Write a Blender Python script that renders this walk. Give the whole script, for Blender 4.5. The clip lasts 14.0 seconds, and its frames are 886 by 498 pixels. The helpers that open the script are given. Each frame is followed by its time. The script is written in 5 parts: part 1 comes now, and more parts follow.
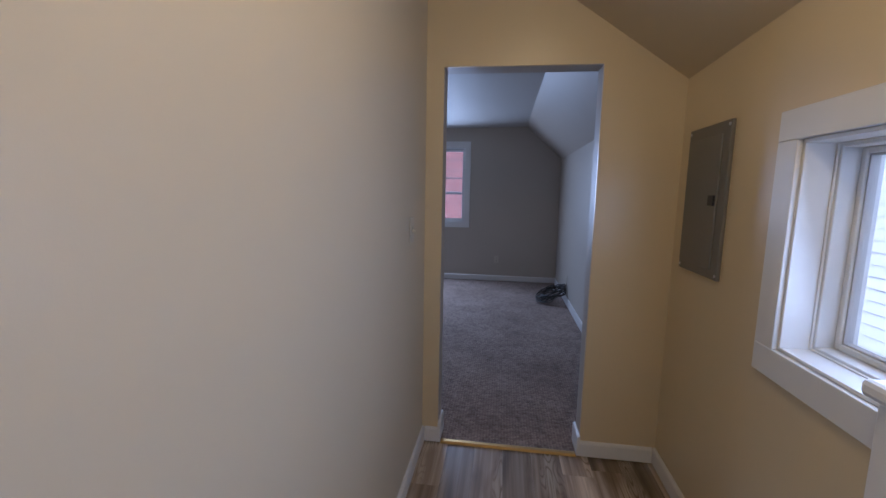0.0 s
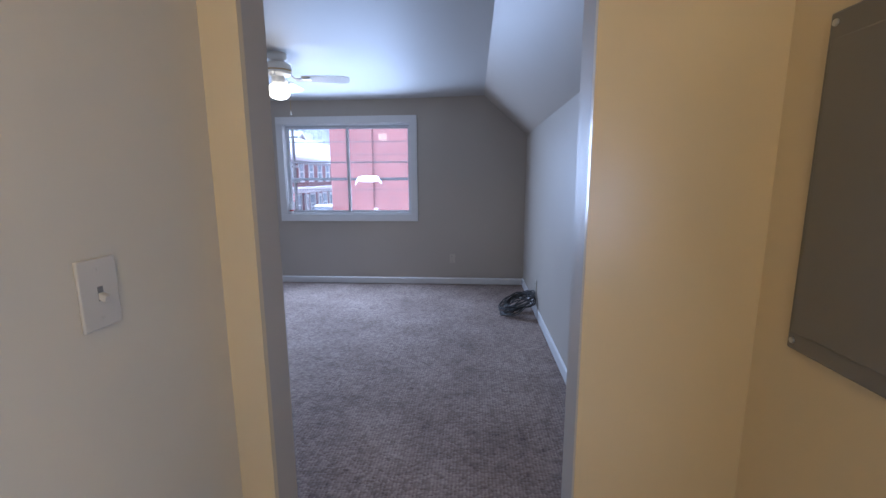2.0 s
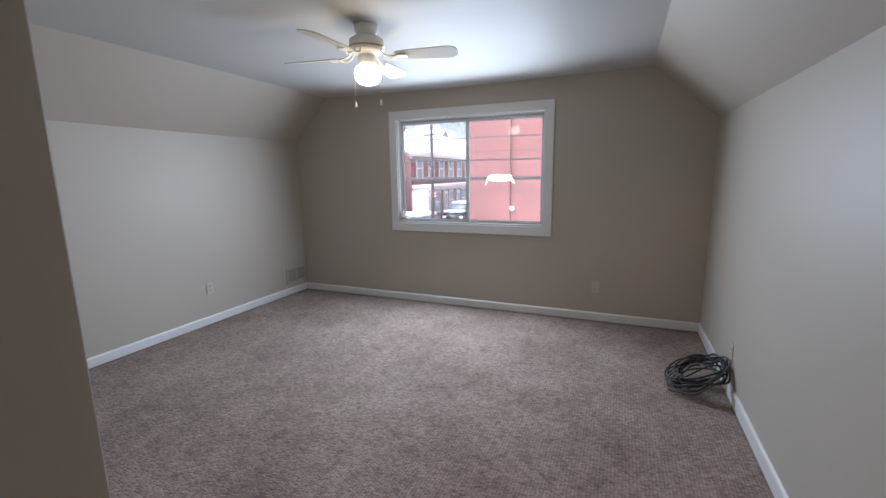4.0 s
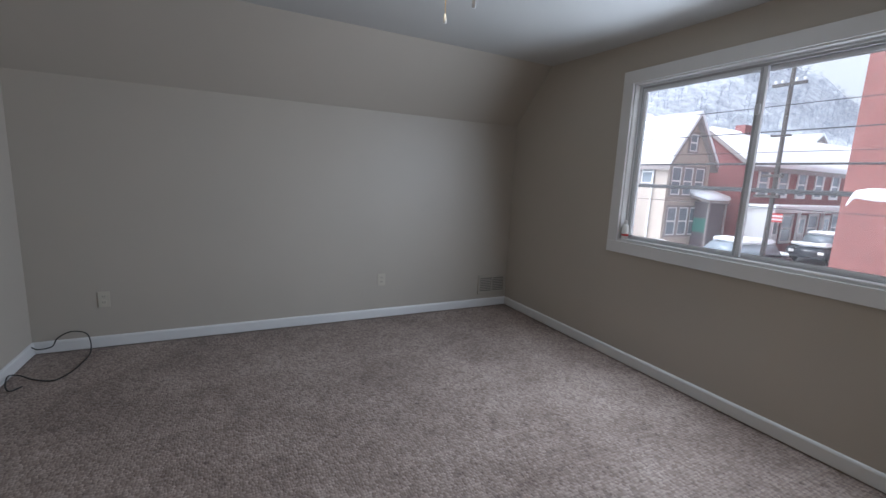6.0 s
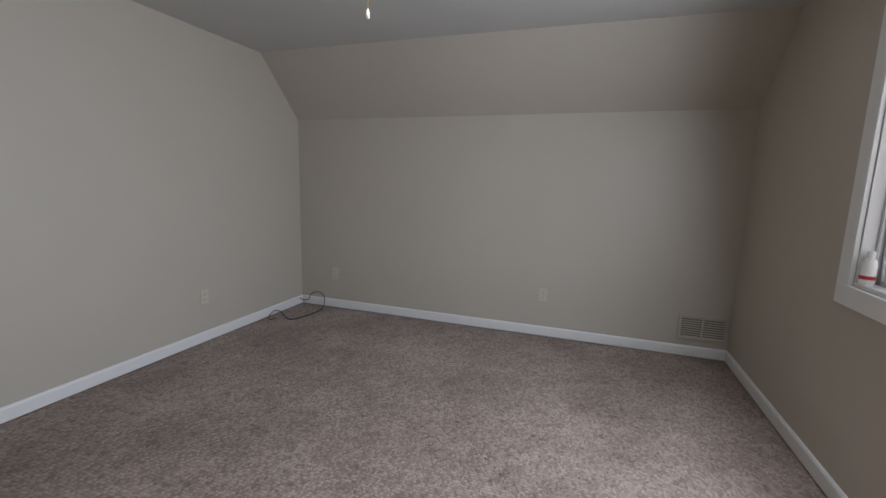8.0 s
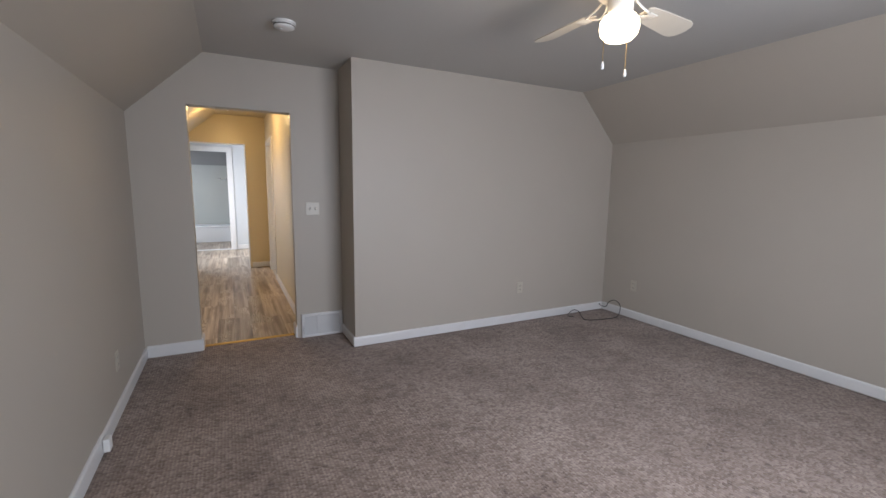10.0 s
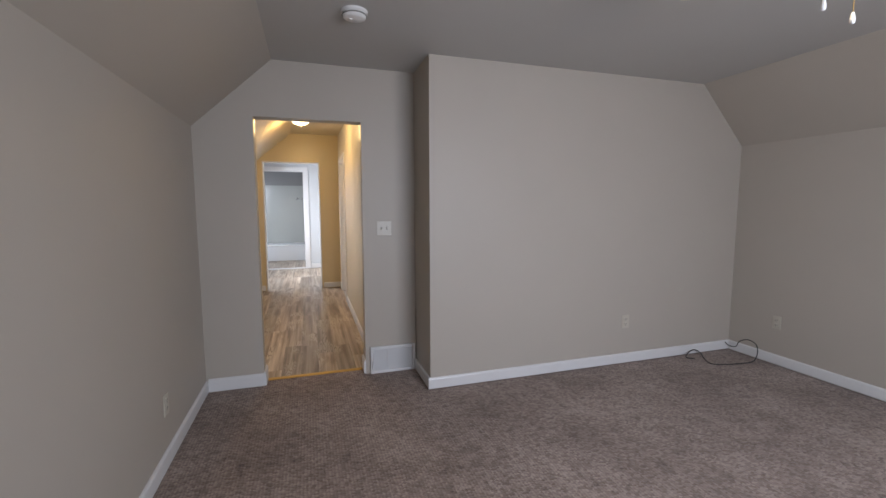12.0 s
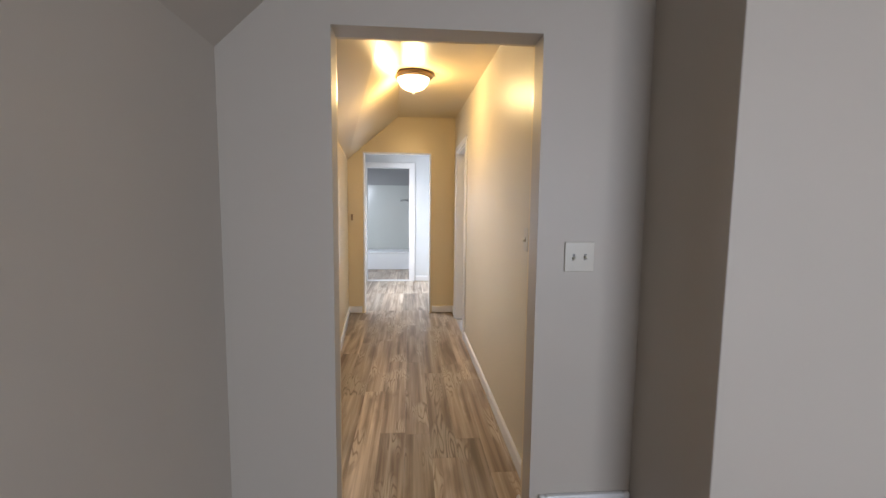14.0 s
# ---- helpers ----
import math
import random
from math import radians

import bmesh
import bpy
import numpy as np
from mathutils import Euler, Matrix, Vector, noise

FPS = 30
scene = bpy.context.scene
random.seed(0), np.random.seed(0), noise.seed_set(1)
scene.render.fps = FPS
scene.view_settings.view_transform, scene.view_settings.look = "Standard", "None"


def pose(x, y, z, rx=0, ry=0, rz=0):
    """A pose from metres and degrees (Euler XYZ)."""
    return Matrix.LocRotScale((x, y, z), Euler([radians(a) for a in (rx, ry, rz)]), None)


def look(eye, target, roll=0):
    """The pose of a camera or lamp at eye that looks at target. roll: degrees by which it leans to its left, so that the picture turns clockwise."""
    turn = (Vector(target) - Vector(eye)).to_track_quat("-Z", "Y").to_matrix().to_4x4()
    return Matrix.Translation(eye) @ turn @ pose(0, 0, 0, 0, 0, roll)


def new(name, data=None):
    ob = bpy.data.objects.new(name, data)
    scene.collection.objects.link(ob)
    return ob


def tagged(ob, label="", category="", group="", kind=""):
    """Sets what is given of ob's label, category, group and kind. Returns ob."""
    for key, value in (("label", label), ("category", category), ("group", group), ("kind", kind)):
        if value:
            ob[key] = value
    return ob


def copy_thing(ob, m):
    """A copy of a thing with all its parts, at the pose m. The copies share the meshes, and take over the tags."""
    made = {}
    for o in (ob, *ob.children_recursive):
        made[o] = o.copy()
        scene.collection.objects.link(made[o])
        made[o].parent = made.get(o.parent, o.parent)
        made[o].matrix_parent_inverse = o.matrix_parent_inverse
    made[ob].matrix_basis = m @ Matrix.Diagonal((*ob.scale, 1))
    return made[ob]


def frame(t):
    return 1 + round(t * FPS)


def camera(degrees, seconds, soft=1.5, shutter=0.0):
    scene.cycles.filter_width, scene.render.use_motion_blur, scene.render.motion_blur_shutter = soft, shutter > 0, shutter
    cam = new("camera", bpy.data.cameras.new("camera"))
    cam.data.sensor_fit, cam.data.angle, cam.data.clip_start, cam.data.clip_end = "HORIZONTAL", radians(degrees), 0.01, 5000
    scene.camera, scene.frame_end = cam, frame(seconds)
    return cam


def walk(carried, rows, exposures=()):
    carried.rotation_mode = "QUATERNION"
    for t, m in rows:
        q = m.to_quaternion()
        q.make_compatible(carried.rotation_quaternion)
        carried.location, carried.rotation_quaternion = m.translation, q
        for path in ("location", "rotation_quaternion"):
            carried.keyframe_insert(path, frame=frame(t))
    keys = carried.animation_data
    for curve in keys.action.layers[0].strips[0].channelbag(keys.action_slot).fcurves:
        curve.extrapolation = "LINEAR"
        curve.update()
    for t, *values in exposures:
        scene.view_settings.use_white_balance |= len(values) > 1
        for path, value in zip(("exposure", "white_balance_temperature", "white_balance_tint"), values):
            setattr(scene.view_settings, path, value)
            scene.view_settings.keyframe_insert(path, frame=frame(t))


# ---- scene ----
cam = camera(92.6, 14.0)
EXPOSURES = [
    (0.0, -0.10, 4680, 18), (0.5, -0.36, 4600, 20), (1.0, -0.10, 4780, 15), (1.5, 0.58, 4620, 14), (2.0, 0.68, 4700, 15), (4.3, 0.72, 5750, 10), (5.0, 0.62, 5700, 10),
    (5.5, 0.38, 5700, 10), (6.0, 0.18, 5700, 9), (6.5, 0.08, 5750, 9), (7.2, 0.14, 5950, 9), (9.3, 0.55, 6200, 14), (11.0, 0.54, 6200, 15), (12.0, 0.56, 6150, 16), (13.0, 0.78, 6100, 15), (14.0, 0.82, 6060, 14),
]
PATH = [
    (0, (0.324, -2.346, 1.406), (0.05, -0.38, 1.14), 1.1),
    (0.5, (0.384, -2.086, 1.426), (0.357, -0.106, 1.146), 0.5),
    (0.7, (0.412, -1.958, 1.417), (0.402, 0.02, 1.123), -0.1),
    (1, (0.46, -1.774, 1.401), (0.435, 0.203, 1.098), -0.2),
    (1.5, (0.506, -1.45, 1.403), (0.435, 0.521, 1.072), -0.4),
    (2, (0.526, -1.095, 1.418), (0.382, 0.872, 1.085), -0.3),
    (4.3, (0.4, 0.298, 1.502), (-0.526, 2.03, 1.125), 1.2),
    (4.4, (0.36, 0.388, 1.494), (-0.623, 2.085, 1.104), 1.8),
    (4.5, (0.357, 0.456, 1.487), (-0.686, 2.118, 1.1), 1.4),
    (5, (0.348, 0.869, 1.38), (-1.012, 2.29, 1.016), 2.8),
    (5.5, (0.392, 1.306, 1.348), (-1.211, 2.446, 0.987), 3.9),
    (6, (0.367, 1.751, 1.359), (-1.398, 2.633, 1.03), 2.6),
    (6.5, (0.303, 2.157, 1.363), (-1.59, 2.738, 1.083), 2.3),
    (7, (0.285, 2.596, 1.337), (-1.689, 2.741, 1.055), 4.1),
    (7.1, (0.273, 2.689, 1.323), (-1.707, 2.759, 1.046), 3.7),
    (7.2, (0.252, 2.773, 1.322), (-1.728, 2.776, 1.045), 3.4),
    (9.3, (0.479, 3.898, 1.396), (-0.708, 2.321, 1.069), 0.4),
    (9.5, (0.488, 3.946, 1.399), (-0.586, 2.289, 1.083), 0.7),
    (10, (0.519, 3.995, 1.4), (-0.375, 2.228, 1.118), 0.8),
    (10.5, (0.533, 3.974, 1.401), (-0.293, 2.17, 1.151), 0.8),
    (11, (0.538, 3.916, 1.402), (-0.274, 2.102, 1.176), 0.4),
    (11.5, (0.509, 3.751, 1.386), (-0.241, 1.909, 1.17), -0.5),
    (12, (0.418, 3.416, 1.385), (-0.183, 1.52, 1.181), -0.1),
    (12.5, (0.414, 3.014, 1.364), (0.06, 1.057, 1.161), 0.0),
    (13, (0.437, 2.562, 1.357), (0.19, 0.589, 1.145), 0.8),
    (13.5, (0.447, 2.061, 1.352), (0.272, 0.08, 1.147), 2.3),
    (14, (0.497, 1.598, 1.386), (0.34, -0.386, 1.195), 0.6),
]
walk(cam, [(t, look(eye, target, roll)) for t, eye, target, roll in PATH], EXPOSURES)

# ---------------------------------------------------------------- world, sun and large lights
world = bpy.data.worlds.new("winter_sky")
scene.world = world
world.use_nodes = True
wn = world.node_tree.nodes
sky = wn.new("ShaderNodeTexSky")
sky.sky_type = "NISHITA"
sky.sun_disc = False
sky.sun_elevation = radians(50)
sky.sun_rotation = radians(210)
sky.dust_density = 6.0
sky.air_density = 1.0
pale = wn.new("ShaderNodeHueSaturation")
pale.inputs["Saturation"].default_value = 0.12
pale.inputs["Value"].default_value = 2.0
world.node_tree.links.new(sky.outputs[0], pale.inputs["Color"])
world.node_tree.links.new(pale.outputs[0], wn["Background"].inputs["Color"])
wn["Background"].inputs["Strength"].default_value = 0.15

sun_data = bpy.data.lights.new("sun", "SUN")
sun_data.energy = 1.0
sun_data.angle = radians(35)
sun_data.color = (1.0, 0.96, 0.9)
sun_ob = new("sun", sun_data)
sun_ob.matrix_world = look((0, 0, 17), (13.0, 4.0, 0))


def area_light(name, m, sx, sy, watts, colour, spread=180):
    d = bpy.data.lights.new(name, "AREA")
    d.shape, d.size, d.size_y, d.energy, d.color = "RECTANGLE", sx, sy, watts, colour
    d.spread = radians(spread)
    ob = new(name, d)
    ob.matrix_world = m
    return ob


def point_light(name, place, watts, colour, radius):
    d = bpy.data.lights.new(name, "POINT")
    d.energy, d.color, d.shadow_soft_size = watts, colour, radius
    ob = new(name, d)
    ob.location = place
    return ob


FAN = (-1.11, 2.52)
# daylight in the window openings
for z in (1.16, 1.52, 1.88):
    area_light("daylight_front", look((-1.13, 4.372, z), (-1.13, 2.372, z - 0.45)), 1.60, 0.32, 12.0, (0.84, 0.915, 1.0), 174)
    # the open sky over the roofs shines downwards only
    area_light("skylight_front", look((-1.13, 4.34, z), (-1.13, 2.34, z - 1.25)), 1.60, 0.26, 3.4, (0.75, 0.875, 1.0), 128)
# daylight thrown up off the snow in the street
area_light("daylight_snow", look((-1.13, 4.34, 1.25), (-1.13, 3.0, 2.3)), 1.60, 0.20, 1.6, (0.78, 0.89, 1.0), 150)
area_light("daylight_side", look((1.22, -1.66, 1.27), (0.0, -1.66, 1.0)), 1.15, 0.5, 4.3, (0.84, 0.91, 1.0))
area_light("daylight_passage", look((1.66, -5.15, 1.4), (0.5, -5.2, 0.95)), 0.9, 1.0, 34, (0.88, 0.94, 1.0), 150)
# added fill for tub and surround; the bathroom walls have no window
area_light("bath_fill", look((1.95, -7.0, 1.6), (0.6, -7.9, 0.2)), 0.8, 0.8, 30, (0.88, 0.94, 1.0))
# lamps
point_light("fan_bulb", (FAN[0], FAN[1], 2.135), 2.0, (1.0, 0.76, 0.46), 0.06)
point_light("hall_bulb", (0.47, -1.95, 2.315), 18.0, (1.0, 0.675, 0.26), 0.07)


# ---------------------------------------------------------------- materials
def mat(name, rgb, rough=0.6, metal=0.0, var=0.06, scale=3.0, bump=0.1, bump_scale=120.0, bump_dist=0.001, coat=0.0, spec=0.5, per_object=0.0, tint=None):
    """Painted or plain surface: two scales of colour variation and a fine relief."""
    m = bpy.data.materials.new(name)
    m.use_nodes = True
    nt = m.node_tree
    b = nt.nodes["Principled BSDF"]
    b.inputs["Roughness"].default_value = rough
    b.inputs["Metallic"].default_value = metal
    b.inputs["Coat Weight"].default_value = coat
    b.inputs["Specular IOR Level"].default_value = spec
    tc = nt.nodes.new("ShaderNodeTexCoord")
    n1 = nt.nodes.new("ShaderNodeTexNoise")
    n1.inputs["Scale"].default_value = scale
    n1.inputs["Detail"].default_value = 6
    nt.links.new(tc.outputs["Object"], n1.inputs["Vector"])
    ramp = nt.nodes.new("ShaderNodeMix")
    ramp.data_type = "RGBA"
    lo = [max(0.0, c * (1 - var)) for c in rgb]
    hi = [min(1.0, c * (1 + var)) for c in rgb]
    if tint:
        lo = list(tint)
    ramp.inputs["A"].default_value = (*lo, 1)
    ramp.inputs["B"].default_value = (*hi, 1)
    nt.links.new(n1.outputs["Fac"], ramp.inputs["Factor"])
    colour = ramp.outputs["Result"]
    if per_object:
        info = nt.nodes.new("ShaderNodeObjectInfo")
        mr = nt.nodes.new("ShaderNodeMapRange")
        mr.inputs["To Min"].default_value = 1 - per_object
        mr.inputs["To Max"].default_value = 1 + per_object
        nt.links.new(info.outputs["Random"], mr.inputs["Value"])
        hs = nt.nodes.new("ShaderNodeHueSaturation")
        nt.links.new(mr.outputs["Result"], hs.inputs["Value"])
        nt.links.new(colour, hs.inputs["Color"])
        colour = hs.outputs["Color"]
    nt.links.new(colour, b.inputs["Base Color"])
    if bump:
        n2 = nt.nodes.new("ShaderNodeTexNoise")
        n2.inputs["Scale"].default_value = bump_scale
        n2.inputs["Detail"].default_value = 4
        nt.links.new(tc.outputs["Object"], n2.inputs["Vector"])
        bp = nt.nodes.new("ShaderNodeBump")
        bp.inputs["Strength"].default_value = bump
        bp.inputs["Distance"].default_value = bump_dist
        nt.links.new(n2.outputs["Fac"], bp.inputs["Height"])
        nt.links.new(bp.outputs["Normal"], b.inputs["Normal"])
    return m


def glow(name, rgb, strength):
    m = bpy.data.materials.new(name)
    m.use_nodes = True
    b = m.node_tree.nodes["Principled BSDF"]
    b.inputs["Base Color"].default_value = (0.9, 0.88, 0.82, 1)
    b.inputs["Roughness"].default_value = 0.3
    b.inputs["Emission Color"].default_value = (*rgb, 1)
    b.inputs["Emission Strength"].default_value = strength
    return m


def glass(name, veil=0.035):
    m = bpy.data.materials.new(name)
    m.use_nodes = True
    nt = m.node_tree
    nt.nodes.remove(nt.nodes["Principled BSDF"])
    out = nt.nodes["Material Output"]
    tr = nt.nodes.new("ShaderNodeBsdfTransparent")
    gl = nt.nodes.new("ShaderNodeBsdfGlossy")
    gl.inputs["Roughness"].default_value = 0.02
    lw = nt.nodes.new("ShaderNodeLayerWeight")
    lw.inputs["Blend"].default_value = 0.5
    pw = nt.nodes.new("ShaderNodeMath")
    pw.operation = "POWER"
    pw.inputs[1].default_value = 4.0
    nt.links.new(lw.outputs["Facing"], pw.inputs[0])
    fr = nt.nodes.new("ShaderNodeMapRange")
    fr.inputs["To Min"].default_value = 0.035
    fr.inputs["To Max"].default_value = 0.55
    nt.links.new(pw.outputs[0], fr.inputs["Value"])
    mx = nt.nodes.new("ShaderNodeMixShader")
    nt.links.new(fr.outputs[0], mx.inputs[0])
    nt.links.new(tr.outputs[0], mx.inputs[1])
    nt.links.new(gl.outputs[0], mx.inputs[2])
    # even white veil mixed into the pane, imitating the haze over the view
    haze = nt.nodes.new("ShaderNodeBsdfTranslucent")
    haze.inputs["Color"].default_value = (0.9, 0.92, 0.95, 1)
    mx2 = nt.nodes.new("ShaderNodeMixShader")
    mx2.inputs[0].default_value = veil
    nt.links.new(mx.outputs[0], mx2.inputs[1])
    nt.links.new(haze.outputs[0], mx2.inputs[2])
    nt.links.new(mx2.outputs[0], out.inputs["Surface"])
    return m


def carpet_material():
    """Looped berber pile: rows of small loops, flecked in browns and greys, with worn, soiled patches."""
    m = bpy.data.materials.new("berber_carpet")
    m.use_nodes = True
    nt = m.node_tree
    b = nt.nodes["Principled BSDF"]
    b.inputs["Roughness"].default_value = 0.95
    b.inputs["Specular IOR Level"].default_value = 0.1
    b.inputs["Sheen Weight"].default_value = 0.15
    tc = nt.nodes.new("ShaderNodeTexCoord")
    warp = nt.nodes.new("ShaderNodeMapping")
    warp.inputs["Scale"].default_value = (1.0, 1.45, 1.0)
    nt.links.new(tc.outputs["Object"], warp.inputs["Vector"])
    loops = nt.nodes.new("ShaderNodeTexVoronoi")
    loops.inputs["Scale"].default_value = 58
    loops.inputs["Randomness"].default_value = 0.7
    nt.links.new(warp.outputs[0], loops.inputs["Vector"])
    fleck = nt.nodes.new("ShaderNodeValToRGB")
    e = fleck.color_ramp.elements
    e[0].position, e[0].color = 0.0, (0.222, 0.161, 0.132, 1)
    e[1].position, e[1].color = 1.0, (0.405, 0.318, 0.268, 1)
    mid = fleck.color_ramp.elements.new(0.5)
    mid.color = (0.318, 0.245, 0.204, 1)
    sep = nt.nodes.new("ShaderNodeSeparateColor")
    nt.links.new(loops.outputs["Color"], sep.inputs["Color"])
    nt.links.new(sep.outputs[0], fleck.inputs["Fac"])
    soil = nt.nodes.new("ShaderNodeTexNoise")
    soil.inputs["Scale"].default_value = 1.6
    soil.inputs["Detail"].default_value = 8
    soil.inputs["Roughness"].default_value = 0.65
    nt.links.new(tc.outputs["Object"], soil.inputs["Vector"])
    sr = nt.nodes.new("ShaderNodeValToRGB")
    sr.color_ramp.elements[0].position, sr.color_ramp.elements[0].color = 0.34, (0.62, 0.59, 0.57, 1)
    sr.color_ramp.elements[1].position, sr.color_ramp.elements[1].color = 0.62, (1, 1, 1, 1)
    nt.links.new(soil.outputs["Fac"], sr.inputs["Fac"])
    mul = nt.nodes.new("ShaderNodeMix")
    mul.data_type, mul.blend_type = "RGBA", "MULTIPLY"
    mul.inputs["Factor"].default_value = 1.0
    nt.links.new(fleck.outputs["Color"], mul.inputs["A"])
    nt.links.new(sr.outputs["Color"], mul.inputs["B"])
    spots = nt.nodes.new("ShaderNodeTexNoise")
    spots.inputs["Scale"].default_value = 13
    spots.inputs["Detail"].default_value = 5
    nt.links.new(tc.outputs["Object"], spots.inputs["Vector"])
    pr = nt.nodes.new("ShaderNodeValToRGB")
    pr.color_ramp.elements[0].position, pr.color_ramp.elements[0].color = 0.34, (0.6, 0.57, 0.57, 1)
    pr.color_ramp.elements[1].position, pr.color_ramp.elements[1].color = 0.50, (1, 1, 1, 1)
    nt.links.new(spots.outputs["Fac"], pr.inputs["Fac"])
    mul2 = nt.nodes.new("ShaderNodeMix")
    mul2.data_type, mul2.blend_type = "RGBA", "MULTIPLY"
    mul2.inputs["Factor"].default_value = 0.38
    nt.links.new(mul.outputs["Result"], mul2.inputs["A"])
    nt.links.new(pr.outputs["Color"], mul2.inputs["B"])
    pits = nt.nodes.new("ShaderNodeTexVoronoi")
    pits.inputs["Scale"].default_value = 42
    nt.links.new(tc.outputs["Object"], pits.inputs["Vector"])
    psep = nt.nodes.new("ShaderNodeSeparateColor")
    nt.links.new(pits.outputs["Color"], psep.inputs["Color"])
    pick = nt.nodes.new("ShaderNodeValToRGB")
    pick.color_ramp.elements[0].position, pick.color_ramp.elements[0].color = 0.018, (0.5, 0.47, 0.46, 1)
    pick.color_ramp.elements[1].position, pick.color_ramp.elements[1].color = 0.04, (1, 1, 1, 1)
    nt.links.new(psep.outputs[1], pick.inputs["Fac"])
    mul3 = nt.nodes.new("ShaderNodeMix")
    mul3.data_type, mul3.blend_type = "RGBA", "MULTIPLY"
    mul3.inputs["Factor"].default_value = 0.5
    nt.links.new(mul2.outputs["Result"], mul3.inputs["A"])
    nt.links.new(pick.outputs["Color"], mul3.inputs["B"])
    rows = nt.nodes.new("ShaderNodeTexWave")
    rows.bands_direction = "X"
    rows.inputs["Scale"].default_value = 18.2
    rows.inputs["Distortion"].default_value = 2.0
    rows.inputs["Detail"].default_value = 2
    rows.inputs["Detail Scale"].default_value = 3.0
    nt.links.new(tc.outputs["Object"], rows.inputs["Vector"])
    rr = nt.nodes.new("ShaderNodeMapRange")
    rr.inputs["To Min"].default_value = 0.88
    rr.inputs["To Max"].default_value = 1.05
    nt.links.new(rows.outputs["Fac"], rr.inputs["Value"])
    hsv = nt.nodes.new("ShaderNodeHueSaturation")
    nt.links.new(rr.outputs["Result"], hsv.inputs["Value"])
    nt.links.new(mul3.outputs["Result"], hsv.inputs["Color"])
    nt.links.new(hsv.outputs["Color"], b.inputs["Base Color"])
    bp = nt.nodes.new("ShaderNodeBump")
    bp.inputs["Strength"].default_value = 0.6
    bp.inputs["Distance"].default_value = 0.007
    bp.invert = True
    nt.links.new(loops.outputs["Distance"], bp.inputs["Height"])
    bp2 = nt.nodes.new("ShaderNodeBump")
    bp2.inputs["Strength"].default_value = 0.5
    bp2.inputs["Distance"].default_value = 0.02
    nt.links.new(soil.outputs["Fac"], bp2.inputs["Height"])
    nt.links.new(bp2.outputs["Normal"], bp.inputs["Normal"])
    nt.links.new(bp.outputs["Normal"], b.inputs["Normal"])
    return m


def plank_material():
    """Vinyl plank with long grain, pale and brown streaks, a tone of its own for each plank."""
    m = bpy.data.materials.new("oak_plank")
    m.use_nodes = True
    nt = m.node_tree
    b = nt.nodes["Principled BSDF"]
    b.inputs["Roughness"].default_value = 0.38
    tc = nt.nodes.new("ShaderNodeTexCoord")
    info = nt.nodes.new("ShaderNodeObjectInfo")
    shift = nt.nodes.new("ShaderNodeVectorMath")
    shift.operation = "SCALE"
    shift.inputs["Scale"].default_value = 37.0
    nt.links.new(info.outputs["Random"], shift.inputs[0])
    add = nt.nodes.new("ShaderNodeVectorMath")
    add.operation = "ADD"
    nt.links.new(tc.outputs["Object"], add.inputs[0])
    nt.links.new(shift.outputs[0], add.inputs[1])

    def field(scale_xyz, detail, distortion=0.0, rough=0.5):
        q = nt.nodes.new("ShaderNodeMapping")
        q.inputs["Scale"].default_value = scale_xyz
        nt.links.new(add.outputs[0], q.inputs["Vector"])
        n = nt.nodes.new("ShaderNodeTexNoise")
        n.inputs["Scale"].default_value = 1.0
        n.inputs["Detail"].default_value = detail
        n.inputs["Distortion"].default_value = distortion
        n.inputs["Roughness"].default_value = rough
        nt.links.new(q.outputs[0], n.inputs["Vector"])
        return n.outputs["Fac"]

    def ramp_of(fac, stops):
        r = nt.nodes.new("ShaderNodeValToRGB")
        e = r.color_ramp.elements
        e[0].position, e[0].color = stops[0][0], (*stops[0][1], 1)
        e[1].position, e[1].color = stops[-1][0], (*stops[-1][1], 1)
        for pos, c in stops[1:-1]:
            e.new(pos).color = (*c, 1)
        nt.links.new(fac, r.inputs["Fac"])
        return r.outputs["Color"]

    def mix(kind, fac, a, c):
        x = nt.nodes.new("ShaderNodeMix")
        x.data_type, x.blend_type = "RGBA", kind
        if isinstance(fac, float):
            x.inputs["Factor"].default_value = fac
        else:
            nt.links.new(fac, x.inputs["Factor"])
        nt.links.new(a, x.inputs["A"])
        nt.links.new(c, x.inputs["B"])
        return x.outputs["Result"]

    # broad soft bands along the plank
    band = field((19.0, 0.55, 19.0), 2.5, 0.3)
    base = ramp_of(band, [(0.30, (0.20, 0.148, 0.108)), (0.44, (0.33, 0.258, 0.19)), (0.58, (0.455, 0.375, 0.29)), (0.70, (0.60, 0.52, 0.425))])
    # brown smudges
    smudge = ramp_of(field((12.0, 1.5, 12.0), 3.0, 0.5), [(0.36, (0.52, 0.48, 0.45)), (0.50, (1, 1, 1))])
    colour = mix("MULTIPLY", 0.75, base, smudge)
    # cathedral grain, only in patches
    q = nt.nodes.new("ShaderNodeMapping")
    q.inputs["Scale"].default_value = (26.0, 3.0, 26.0)
    nt.links.new(add.outputs[0], q.inputs["Vector"])
    swirl = nt.nodes.new("ShaderNodeTexNoise")
    swirl.inputs["Scale"].default_value = 0.55
    swirl.inputs["Detail"].default_value = 1.0
    nt.links.new(q.outputs[0], swirl.inputs["Vector"])
    rings = nt.nodes.new("ShaderNodeMath")
    rings.operation = "MULTIPLY"
    rings.inputs[1].default_value = 95.0
    nt.links.new(swirl.outputs["Fac"], rings.inputs[0])
    sine = nt.nodes.new("ShaderNodeMath")
    sine.operation = "SINE"
    nt.links.new(rings.outputs[0], sine.inputs[0])
